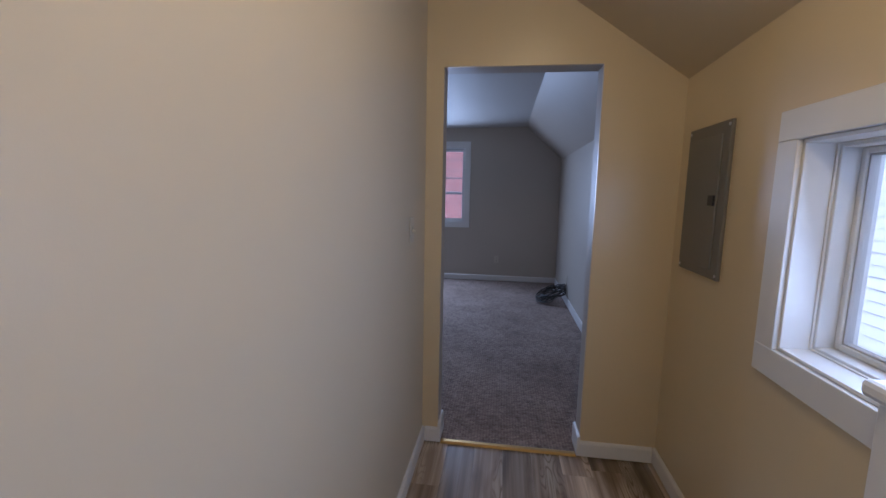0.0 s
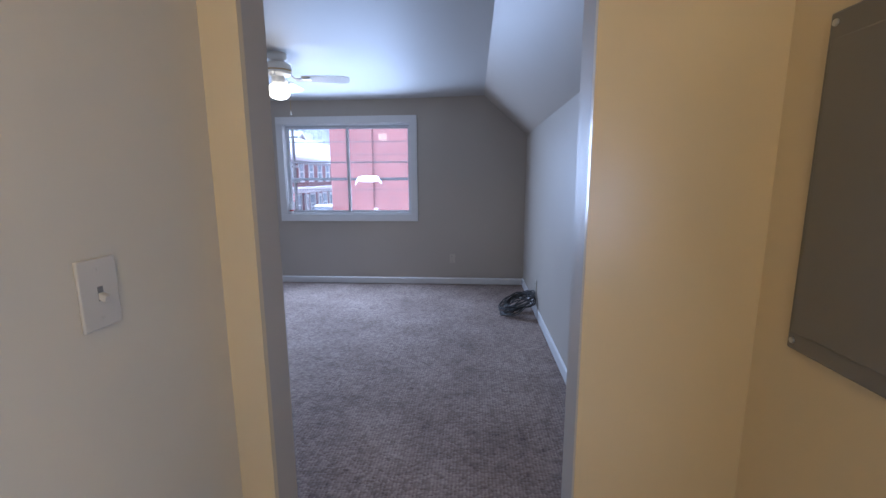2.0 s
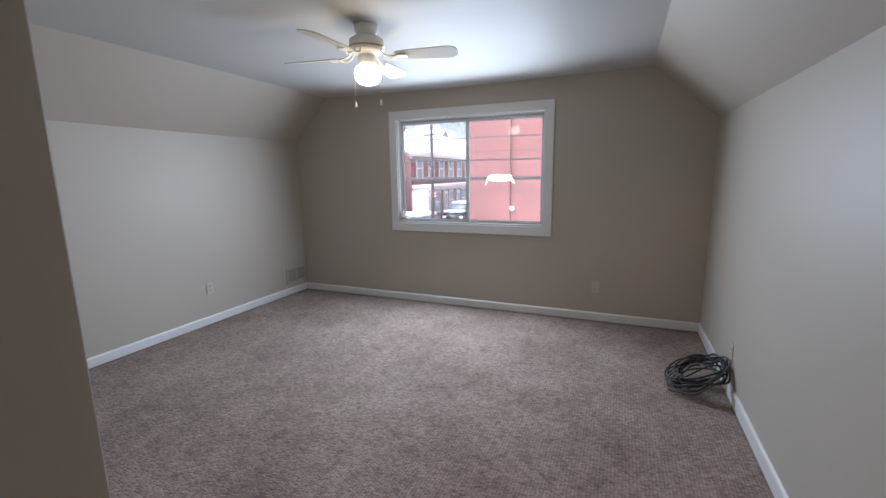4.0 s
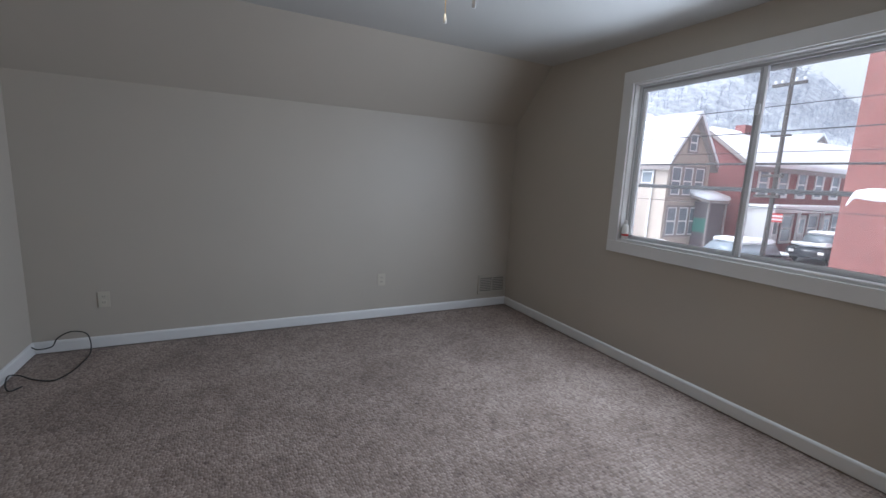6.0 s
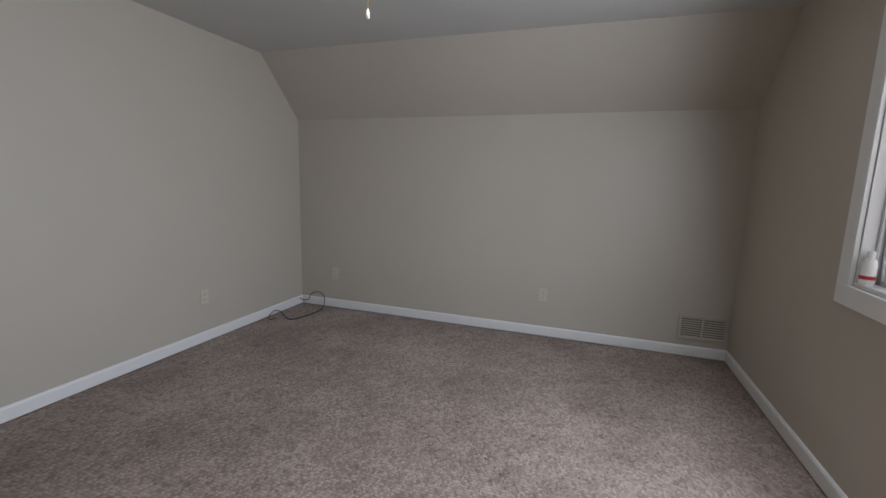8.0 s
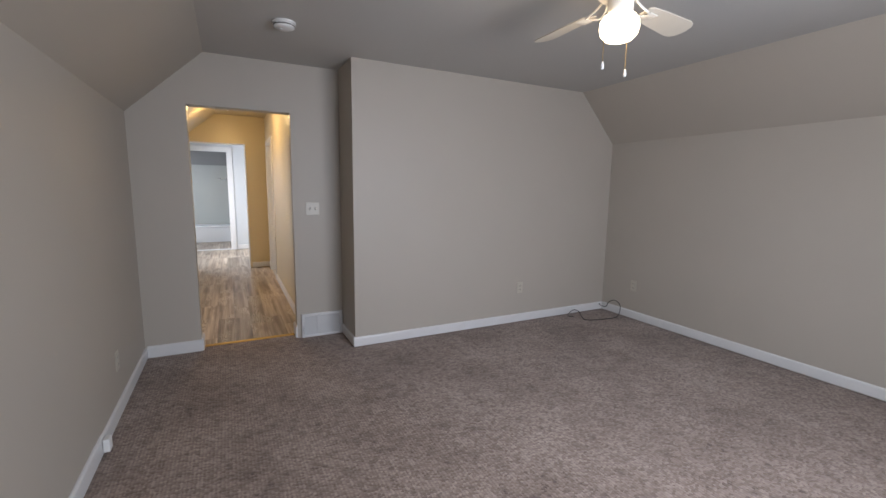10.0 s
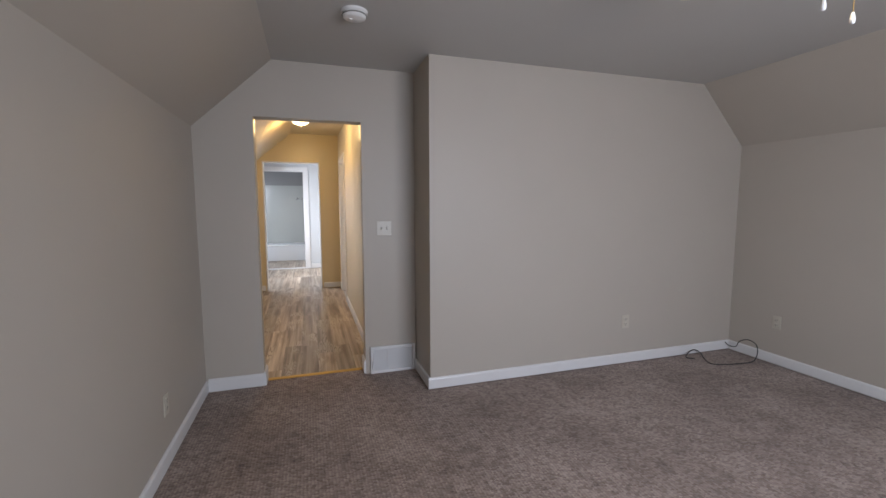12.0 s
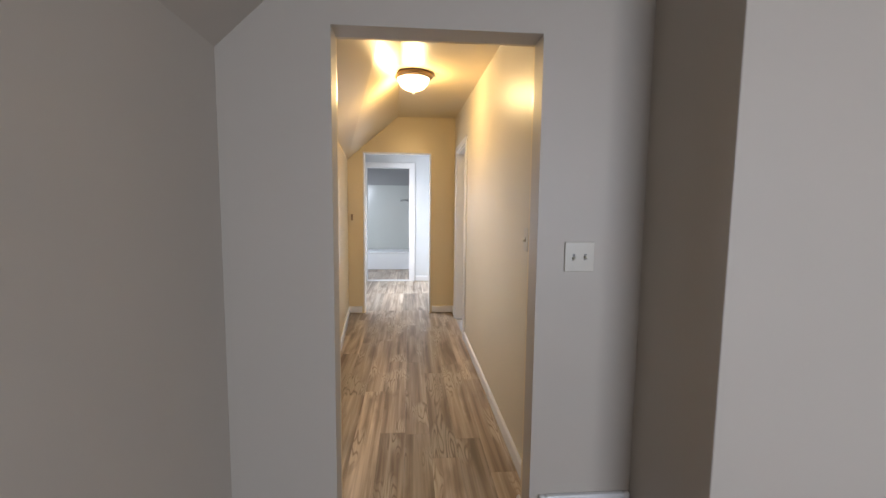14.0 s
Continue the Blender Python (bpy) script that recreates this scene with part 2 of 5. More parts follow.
    figure = ramp_of(sine.outputs[0], [(0.0, (0.54, 0.47, 0.375)), (0.55, (0.46, 0.385, 0.30)), (0.95, (0.215, 0.16, 0.115))])
    where = ramp_of(field((6.0, 1.7, 6.0), 1.0), [(0.53, (0, 0, 0)), (0.62, (0.8, 0.8, 0.8))])
    colour = mix("MIX", where, colour, figure)
    # fine fibre
    fibre = field((130.0, 2.5, 130.0), 4.0)
    colour = mix("MULTIPLY", 1.0, colour, ramp_of(fibre, [(0.35, (0.84, 0.82, 0.80)), (0.65, (1.08, 1.08, 1.08))]))
    mr = nt.nodes.new("ShaderNodeMapRange")
    mr.inputs["To Min"].default_value = 0.72
    mr.inputs["To Max"].default_value = 1.22
    nt.links.new(info.outputs["Random"], mr.inputs["Value"])
    hs = nt.nodes.new("ShaderNodeHueSaturation")
    nt.links.new(mr.outputs["Result"], hs.inputs["Value"])
    nt.links.new(colour, hs.inputs["Color"])
    nt.links.new(hs.outputs["Color"], b.inputs["Base Color"])
    bp = nt.nodes.new("ShaderNodeBump")
    bp.inputs["Strength"].default_value = 0.2
    bp.inputs["Distance"].default_value = 0.0006
    nt.links.new(fibre, bp.inputs["Height"])
    nt.links.new(bp.outputs["Normal"], b.inputs["Normal"])
    return m


def brick_material(name, a, c, mortar, size=0.21):
    m = bpy.data.materials.new(name)
    m.use_nodes = True
    nt = m.node_tree
    b = nt.nodes["Principled BSDF"]
    b.inputs["Roughness"].default_value = 0.85
    tc = nt.nodes.new("ShaderNodeTexCoord")
    sep = nt.nodes.new("ShaderNodeSeparateXYZ")
    nt.links.new(tc.outputs["Object"], sep.inputs[0])
    s = nt.nodes.new("ShaderNodeMath")
    s.operation = "ADD"
    nt.links.new(sep.outputs[0], s.inputs[0])
    nt.links.new(sep.outputs[1], s.inputs[1])
    com = nt.nodes.new("ShaderNodeCombineXYZ")
    nt.links.new(s.outputs[0], com.inputs[0])
    nt.links.new(sep.outputs[2], com.inputs[1])
    br = nt.nodes.new("ShaderNodeTexBrick")
    br.inputs["Scale"].default_value = 1.0
    br.inputs["Brick Width"].default_value = size
    br.inputs["Row Height"].default_value = size / 2.8
    br.inputs["Mortar Size"].default_value = 0.008
    br.inputs["Color1"].default_value = (*a, 1)
    br.inputs["Color2"].default_value = (*c, 1)
    br.inputs["Mortar"].default_value = (*mortar, 1)
    nt.links.new(com.outputs[0], br.inputs["Vector"])
    n = nt.nodes.new("ShaderNodeTexNoise")
    n.inputs["Scale"].default_value = 0.8
    n.inputs["Detail"].default_value = 6
    nt.links.new(tc.outputs["Object"], n.inputs["Vector"])
    r = nt.nodes.new("ShaderNodeMapRange")
    r.inputs["To Min"].default_value = 0.7
    r.inputs["To Max"].default_value = 1.3
    nt.links.new(n.outputs["Fac"], r.inputs["Value"])
    hs = nt.nodes.new("ShaderNodeHueSaturation")
    nt.links.new(r.outputs["Result"], hs.inputs["Value"])
    nt.links.new(br.outputs["Color"], hs.inputs["Color"])
    nt.links.new(hs.outputs["Color"], b.inputs["Base Color"])
    return m


WALL = mat("greige_wall_paint", (0.447, 0.403, 0.343), rough=0.5, var=0.035, scale=2.0, bump=0.12, bump_scale=260)
# cream hall paint with the lamp's yellow put into its colour
HALL = mat("cream_paint_lamplit", (0.62, 0.51, 0.315), rough=0.3, var=0.035, scale=2.0, bump=0.12, bump_scale=260)
CEIL = mat("ceiling_paint", (0.52, 0.51, 0.485), rough=0.6, var=0.03, scale=1.5, bump=0.15, bump_scale=200)
# the same hall paint, toned paler for the wall that daylight reaches
HALLDAYLIT = mat("cream_paint_daylit", (0.57, 0.508, 0.385), rough=0.36, spec=0.28, var=0.035, scale=2.0, bump=0.12, bump_scale=260)
HCEIL = mat("hall_ceiling_paint", (0.57, 0.475, 0.305), rough=0.36, spec=0.35, var=0.03, scale=1.5, bump=0.15, bump_scale=200)
TRIM = mat("white_trim_paint", (0.69, 0.68, 0.67), rough=0.35, var=0.03, scale=8, bump=0.06, bump_scale=60)
VINYL = mat("white_vinyl", (0.70, 0.71, 0.73), rough=0.3, var=0.02, scale=10, bump=0.0)
GASKET = mat("grey_gasket", (0.45, 0.45, 0.46), rough=0.6, var=0.1, bump=0)
PANELGREY = mat("grey_enamel", (0.17, 0.16, 0.145), rough=0.45, var=0.05, scale=6, bump=0.05, bump_scale=150)
BLACK = mat("black_plastic", (0.012, 0.012, 0.013), rough=0.35, var=0.1, bump=0)
IVORY = mat("ivory_plastic", (0.52, 0.48, 0.40), rough=0.35, var=0.02, bump=0)
WHITEPL = mat("white_plastic", (0.78, 0.77, 0.75), rough=0.35, var=0.02, bump=0)
BRASS = mat("worn_brass", (0.54, 0.37, 0.14), rough=0.42, metal=1.0, var=0.15, scale=30, bump=0.1)
BRONZE = mat("brushed_bronze", (0.26, 0.17, 0.09), rough=0.4, metal=0.9, var=0.1, scale=30, bump=0)
STEEL = mat("steel", (0.6, 0.6, 0.6), rough=0.3, metal=1.0, var=0.05, bump=0)
FANWHITE = mat("fan_enamel", (0.78, 0.75, 0.69), rough=0.35, var=0.03, scale=12, bump=0)
FANBLADE = mat("fan_blade_laminate", (0.66, 0.60, 0.50), rough=0.45, var=0.05, scale=6, bump=0.05)
CARPET = carpet_material()
PLANK = plank_material()
GLASS = glass("window_glass")
GLOBE = glow("lit_globe_glass", (1.0, 0.80, 0.52), 3.5)
BOWL = glow("lit_bowl_glass", (1.0, 0.76, 0.44), 3.0)
CABLE = mat("black_rubber_cable", (0.02, 0.019, 0.018), rough=0.45, var=0.1, bump=0)
CABLEGREY = mat("grey_cable_sheath", (0.075, 0.073, 0.07), rough=0.45, var=0.1, bump=0)
TUB = mat("glossy_acrylic", (0.74, 0.76, 0.77), rough=0.15, var=0.02, bump=0)
SURROUND = mat("grey_surround_acrylic", (0.50, 0.52, 0.49), rough=0.2, var=0.03, bump=0)
PASSAGE = mat("pale_grey_paint", (0.56, 0.575, 0.58), rough=0.5, var=0.04, bump=0.1)
BATHWALL = mat("grey_bath_paint", (0.29, 0.29, 0.285), rough=0.5, var=0.04, bump=0.1)
SNOW = mat("snow", (0.86, 0.88, 0.92), rough=0.7, var=0.05, scale=1.2, bump=0.5, bump_scale=4, bump_dist=0.1)
ASPHALT = mat("wet_asphalt", (0.16, 0.165, 0.175), rough=0.45, var=0.3, scale=0.6, bump=0.3, bump_scale=30, tint=(0.42, 0.43, 0.45))
REDBRICK = brick_material("painted_red_brick", (0.225, 0.083, 0.074), (0.195, 0.07, 0.064), (0.235, 0.115, 0.103))
ROWBRICK = brick_material("dark_red_brick", (0.26, 0.098, 0.098), (0.22, 0.083, 0.083), (0.27, 0.14, 0.135))
BEIGE = mat("beige_siding", (0.45, 0.385, 0.335), rough=0.7, var=0.06, scale=1.5, bump=0.2, bump_scale=20)
PORCHDIM = mat("dim_porch_boards", (0.13, 0.11, 0.12), rough=0.8, var=0.15, scale=2, bump=0.1)
DARKTRIM = mat("weathered_trim", (0.27, 0.24, 0.235), rough=0.7, var=0.1, bump=0.1)
HOUSEWHITE = mat("white_house_trim", (0.74, 0.74, 0.74), rough=0.6, var=0.05, bump=0.1)
# grey-blue base colour paints in the sky's reflection on the panes
DARKGLASS = mat("glass_with_sky_tone", (0.22, 0.25, 0.285), rough=0.12, var=0.2, scale=0.5, bump=0)
GREEN = mat("green_awning", (0.06, 0.19, 0.155), rough=0.7, var=0.1, bump=0.1)
SIDING = mat("white_clapboard", (0.84, 0.84, 0.83), rough=0.6, var=0.04, scale=3, bump=0.1, bump_scale=30)
WOODPOLE = mat("weathered_pole", (0.06, 0.053, 0.05), rough=0.9, var=0.2, scale=8, bump=0.4, bump_scale=30)
WIRE = mat("wire", (0.03, 0.03, 0.033), rough=0.6, var=0.1, bump=0)
CARDARK = mat("dark_car_paint", (0.03, 0.035, 0.045), rough=0.25, var=0.1, bump=0, coat=0.5)
CARRED = mat("red_lamp", (0.4, 0.02, 0.02), rough=0.3, var=0.1, bump=0)
BAREWOOD = mat("bare_winter_wood", (0.17, 0.18, 0.21), rough=0.9, var=0.4, scale=0.6, bump=0.3, bump_scale=3.0, tint=(0.42, 0.45, 0.51))
BRANCH = mat("snowy_wood", (0.08, 0.086, 0.105), rough=0.9, var=0.3, scale=0.55, bump=0.6, bump_scale=1.0, bump_dist=1.0, tint=(0.74, 0.77, 0.83))
REDPL = mat("red_plastic", (0.45, 0.03, 0.03), rough=0.4, var=0.05, bump=0)


# ---------------------------------------------------------------- building blocks
def mesh_of(bm, name, material, smooth=False):
    me = bpy.data.meshes.new(name)
    bm.normal_update()
    bm.to_mesh(me)
    bm.free()
    if smooth:
        for p in me.polygons:
            p.use_smooth = True
    me.materials.append(material)
    return me


def part(name, bm, material, parent=None, label="", smooth=False):
    ob = new(name, mesh_of(bm, name, material, smooth))
    ob.parent = parent
    if label:
        ob["label"] = label
    return ob


def empty(name, x, y, z, rz=0.0):
    ob = new(name)
    ob.matrix_basis = pose(x, y, z, 0, 0, rz)
    ob.empty_display_size = 0.1
    return ob


def box(bm, x0, y0, z0, x1, y1, z1, bevel=0.0):
    vs = [bm.verts.new((x, y, z)) for z in (z0, z1) for y in (y0, y1) for x in (x0, x1)]
    fs = [bm.faces.new([vs[i] for i in q]) for q in ((0, 2, 3, 1), (4, 5, 7, 6), (0, 1, 5, 4), (2, 6, 7, 3), (0, 4, 6, 2), (1, 3, 7, 5))]
    if bevel:
        es = list({e for f in fs for e in f.edges})
        bmesh.ops.bevel(bm, geom=es, offset=bevel, segments=2, profile=0.5, affect="EDGES")
    return bm


def boxes(*rows, bevel=0.0):
    bm = bmesh.new()
    for r in rows:
        box(bm, *r, bevel=bevel)
    return bm


def prism(bm, pts, axis, a, b):
    """A polygon pushed along an axis. axis y: points are (x, z); axis x: (y, z); axis z: (x, y)."""
    def place(p, w):
        return {"y": (p[0], w, p[1]), "x": (w, p[0], p[1]), "z": (p[0], p[1], w)}[axis]
    v0 = [bm.verts.new(place(p, a)) for p in pts]
    v1 = [bm.verts.new(place(p, b)) for p in pts]
    n = len(pts)
    bm.faces.new(v0)
    bm.faces.new(v1[::-1])
    for i in range(n):
        bm.faces.new((v0[i], v1[i], v1[(i + 1) % n], v0[(i + 1) % n]))
    bmesh.ops.recalc_face_normals(bm, faces=bm.faces)
    return bm


def lathe(profile, n=32, bm=None, at=(0, 0, 0)):
    """Profile of (radius, z), turned about z."""
    bm = bm or bmesh.new()
    rings = []
    for r, z in profile:
        if r < 1e-6:
            rings.append([bm.verts.new((at[0], at[1], at[2] + z))])
        else:
            rings.append([bm.verts.new((at[0] + r * math.cos(2 * math.pi * i / n), at[1] + r * math.sin(2 * math.pi * i / n), at[2] + z)) for i in range(n)])
    for a, b in zip(rings, rings[1:]):
        for i in range(n):
            j = (i + 1) % n
            q = [a[i % len(a)], a[j % len(a)], b[j % len(b)], b[i % len(b)]]
            q = list(dict.fromkeys(q))
            if len(q) > 2:
                bm.faces.new(q)
    bmesh.ops.recalc_face_normals(bm, faces=bm.faces)
    return bm


def smooth_path(points, steps=8, closed=False):
    """Catmull-Rom through points."""
    ps = [Vector(p) for p in points]
    out = []
    n = len(ps)
    for i in range(n if closed else n - 1):
        p0 = ps[(i - 1) % n] if closed or i > 0 else ps[0]
        p1, p2 = ps[i], ps[(i + 1) % n]
        p3 = ps[(i + 2) % n] if closed or i + 2 < n else ps[-1]
        for k in range(steps):
            t = k / steps
            out.append(0.5 * ((2 * p1) + (p2 - p0) * t + (2 * p0 - 5 * p1 + 4 * p2 - p3) * t * t + (3 * p1 - p0 - 3 * p2 + p3) * t ** 3))
    if not closed:
        out.append(ps[-1])
    return out


def tube(path, radius, n=8, bm=None, taper=1.0):
    bm = bm or bmesh.new()
    rings = []
    side = Vector((0, 0, 1))
    for i, p in enumerate(path):
        d = (path[min(i + 1, len(path) - 1)] - path[max(i - 1, 0)]).normalized()
        u = side - d * side.dot(d)
        if u.length < 1e-3:
            u = Vector((1, 0, 0)) - d * d.x
        u.normalize()
        w = d.cross(u)
        side = u
        r = radius * (1 + (taper - 1) * i / max(1, len(path) - 1))
        rings.append([bm.verts.new(p + r * (math.cos(2 * math.pi * k / n) * u + math.sin(2 * math.pi * k / n) * w)) for k in range(n)])
    for a, b in zip(rings, rings[1:]):
        for k in range(n):
            bm.faces.new((a[k], a[(k + 1) % n], b[(k + 1) % n], b[k]))
    bm.faces.new(rings[0][::-1])
    bm.faces.new(rings[-1])
    return bm


def structure(name, bm, material, label, category, parent=None):
    return tagged(part(name, bm, material, parent), label, category, kind="structure")


# ---------------------------------------------------------------- the room: plan
XW, XE, YN, ZC = -3.42, 1.18, 4.44, 2.44
WT = 0.15
OX0, OX1, OZ = 0.005, 0.78, 2.032        # opening to the hall
CX, CY = -0.42, 0.45                    # corner of the wall that stands forward
HXW, HXE, HYE = -0.085, 1.165, -3.95    # hall
HT = -0.13                              # hall side of the opening's wall
WX0, WX1, WZ0, WZ1 = -1.965, -0.295, 0.942, 2.11   # front window opening
SY0, SY1, SZ0, SZ1 = -2.30, -0.985, 0.952, 1.575  # side window opening

bm = bmesh.new()
box(bm, XW - WT, HT + 0.005, -0.2, XE + WT, YN + WT, 0.0)
floor = structure("floor", bm, CARPET, "brown flecked berber loop carpet, worn and soiled", "carpet")

bm = boxes((XW - WT, YN, 0, WX0, YN + WT, 2.6), (WX1, YN, 0, XE + WT, YN + WT, 2.6),
           (WX0, YN, 0, WX1, YN + WT, WZ0), (WX0, YN, WZ1, WX1, YN + WT, 2.6))
bmesh.ops.remove_doubles(bm, verts=bm.verts, dist=1e-4)
wall_north = structure("wall_north", bm, WALL, "greige painted plaster wall with a wide window", "wall")
wall_west = structure("wall_west", boxes((XW - WT, CY, 0, XW, YN, 1.925)), WALL, "greige painted knee wall under a sloped ceiling", "wall")
wall_east = structure("wall_east", boxes((XE, 0.0, 0, XE + WT, YN, 1.94)), WALL, "greige painted knee wall under a sloped ceiling", "wall")
bm = boxes((XW - WT, HT, 0, CX, CY, 2.6), bevel=0.004)
wall_chase = structure("wall_south_1", bm, WALL, "greige painted wall standing forward beside the doorway", "wall")
# the wall with the doorway: the hall side is a skin of its own paint
bm = boxes((CX, HT + 0.02, 0, OX0, 0, 2.6), (OX1, HT + 0.02, 0, XE + WT, 0, 2.6), (OX0, HT + 0.02, OZ, OX1, 0, 2.6))
wall_south = structure("wall_south_2", bm, WALL, "greige painted wall round an open doorway with no door", "wall")
bm = boxes((HXW - 0.1, HT, 0, OX0, HT + 0.02, 2.6), (OX1, HT, 0, XE + WT, HT + 0.02, 2.6), (OX0, HT, OZ, OX1, HT + 0.02, 2.6))
wall_hall_end = structure("wall_hall_1", bm, HALL, "cream wall coloured lamplight yellow, round an open doorway", "wall")

# the flat part sags a little towards the front wall
bm = bmesh.new()
rows = []
for k in range(9):
    y = YN * k / 8
    drop = 0.04 * max(0.0, (y - 1.6) / (YN - 1.6)) ** 2
    flat = [(-2.925 + 3.565 * i / 16, ZC - drop * math.sin(math.pi * (0.12 + 0.76 * i / 16))) for i in range(17)]
    prof = [(XW - WT, 1.925), (XW, 1.925), *flat, (XE, 1.94), (XE + WT, 1.94), (XE + WT, 2.62), (XW - WT, 2.62)]
    rows.append([bm.verts.new((x, y, z)) for x, z in prof])
for ra, rb in zip(rows, rows[1:]):
    for i in range(len(ra)):
        j = (i + 1) % len(ra)
        bm.faces.new((ra[i], rb[i], rb[j], ra[j]))
bm.faces.new(rows[0]), bm.faces.new(rows[-1][::-1])
bmesh.ops.recalc_face_normals(bm, faces=bm.faces)
for f in bm.faces:
    c = f.calc_center_median()
    if c.z < 2.25 or c.x > 0.65 or c.x < -2.93:
        f.material_index = 1
ceiling = structure("ceiling", bm, CEIL, "matt painted ceiling with slopes on both sides", "ceiling")
ceiling.data.materials.append(WALL)

# ---------------------------------------------------------------- the hall and what lies beyond it
DY0, DY1 = -3.63, -2.80                 # side door
HZC = 2.40
HXF = 1.29                              # the knee wall runs outward towards its far end
bm = boxes((HXW - 0.12, DY1, 0, HXW, HT, 2.6), (HXW - 0.12, HYE, 0, HXW, DY0, 2.6), (HXW - 0.12, DY0, 2.06, HXW, DY1, 2.6))
structure("wall_hall_2", bm, HALLDAYLIT, "cream satin hall wall in a daylit tone, with a side door", "wall")
bm = boxes((HXE, SY1, 0, HXE + 0.2, HT, 2.0), (HXE, -2.45, 0, HXE + 0.2, SY0, 2.0),
           (HXE, SY0, 0, HXE + 0.2, SY1, SZ0), (HXE, SY0, SZ1, HXE + 0.2, SY1, 2.0))
prism(bm, [(HXE, -2.45), (HXE + 0.2, -2.45), (HXF + 0.2, HYE), (HXF, HYE)], "z", 0, 2.0)
bmesh.ops.remove_doubles(bm, verts=bm.verts, dist=1e-4)
structure("wall_hall_3", bm, HALL, "cream satin knee wall coloured lamplight yellow, with a low window", "wall")
PX0, PX1, PZ = 0.222, 1.095, 2.092         # opening at the hall's end
PYE = -6.40
bm = boxes((HXW - 0.12, HYE - 0.12, 0, PX0, HYE, 2.7), (PX1, HYE - 0.12, 0, HXF + 0.2, HYE, 2.7), (PX0, HYE - 0.12, PZ, PX1, HYE, 2.7))
structure("wall_hall_4", bm, HALL, "cream satin end wall coloured lamplight yellow, round a white lined opening", "wall")
bm = bmesh.new()
near = [(HXW - 0.12, HZC), (0.52, HZC), (HXE, 1.955), (HXE + 0.2, 1.955), (HXE + 0.2, 2.70), (HXW - 0.12, 2.70)]
far = [(HXW - 0.12, HZC + 0.14), (0.65, HZC + 0.14), (HXF, 1.99), (HXF + 0.2, 1.99), (HXF + 0.2, 2.74), (HXW - 0.12, 2.74)]
va = [bm.verts.new((x, HT, z)) for x, z in near]
vb = [bm.verts.new((x, HYE, z)) for x, z in far]
bm.faces.new(va), bm.faces.new(vb[::-1])
for i in range(6):
    bm.faces.new((va[i], vb[i], vb[(i + 1) % 6], va[(i + 1) % 6]))
bmesh.ops.recalc_face_normals(bm, faces=bm.faces)
structure("ceiling_hall", bm, HCEIL, "cream satin ceiling with a slope along one side", "ceiling")
bm = boxes((-0.5, -9.0, -0.2, 2.1, HT + 0.004, -0.012))
floor_hall = structure("floor_hall", bm, GASKET, "brown wood-look vinyl plank floor", "floor")
bm = boxes((-0.3, PYE, 0, -0.18, HYE - 0.12, 2.6), (1.6, PYE, 0, 1.72, -5.65, 2.6), (1.6, -4.65, 0, 1.72, HYE - 0.12, 2.6),
           (1.6, -5.65, 0, 1.72, -4.65, 0.85), (1.6, -5.65, 1.95, 1.72, -4.65, 2.6))
structure("wall_passage", bm, PASSAGE, "white painted passage walls", "wall")
structure("ceiling_passage", boxes((-0.3, PYE, 2.45, 1.72, HYE - 0.12, 2.6)), TRIM, "white painted passage ceiling", "ceiling")
BX0, BX1, BZ = 0.51, 1.29, 2.12         # bath door
bm = boxes((-0.4, PYE - 0.12, 0, BX0, PYE, 2.6), (BX1, PYE - 0.12, 0, 2.1, PYE, 2.6), (BX0, PYE - 0.12, BZ, BX1, PYE, 2.6))
structure("wall_bath_1", bm, PASSAGE, "white painted wall round the bathroom doorway", "wall")
bm = boxes((-0.4, -8.85, 0, 2.1, -8.70, 2.6), (-0.4, -8.70, 0, -0.28, PYE - 0.12, 2.6), (2.0, -8.70, 0, 2.1, PYE - 0.12, 2.6))
structure("wall_bath_2", bm, BATHWALL, "grey painted bathroom walls", "wall")
structure("ceiling_bath", boxes((-0.4, -8.85, 2.5, 2.1, PYE - 0.12, 2.62)), BATHWALL, "grey bathroom ceiling", "ceiling")

# ---------------------------------------------------------------- trim of the room
def baseboard_bm(x0, y0, x1, y1, side, h=0.092, t=0.015):
    """A board with an eased top along a wall; side: the way it stands out from the wall."""
    a, b, n = Vector((x0, y0, 0)), Vector((x1, y1, 0)), Vector((side[0], side[1], 0))
    prof = [(0, 0.010), (t, 0.010), (t, h - 0.014), (t * 0.75, h - 0.005), (t * 0.35, h), (0, h)]
    bm = bmesh.new()
    va = [bm.verts.new(a + n * o + Vector((0, 0, z))) for o, z in prof]
    vb = [bm.verts.new(b + n * o + Vector((0, 0, z))) for o, z in prof]
    bm.faces.new(va), bm.faces.new(vb[::-1])
    for i in range(6):
        bm.faces.new((va[i], vb[i], vb[(i + 1) % 6], va[(i + 1) % 6]))
    bmesh.ops.recalc_face_normals(bm, faces=bm.faces)
    return bm


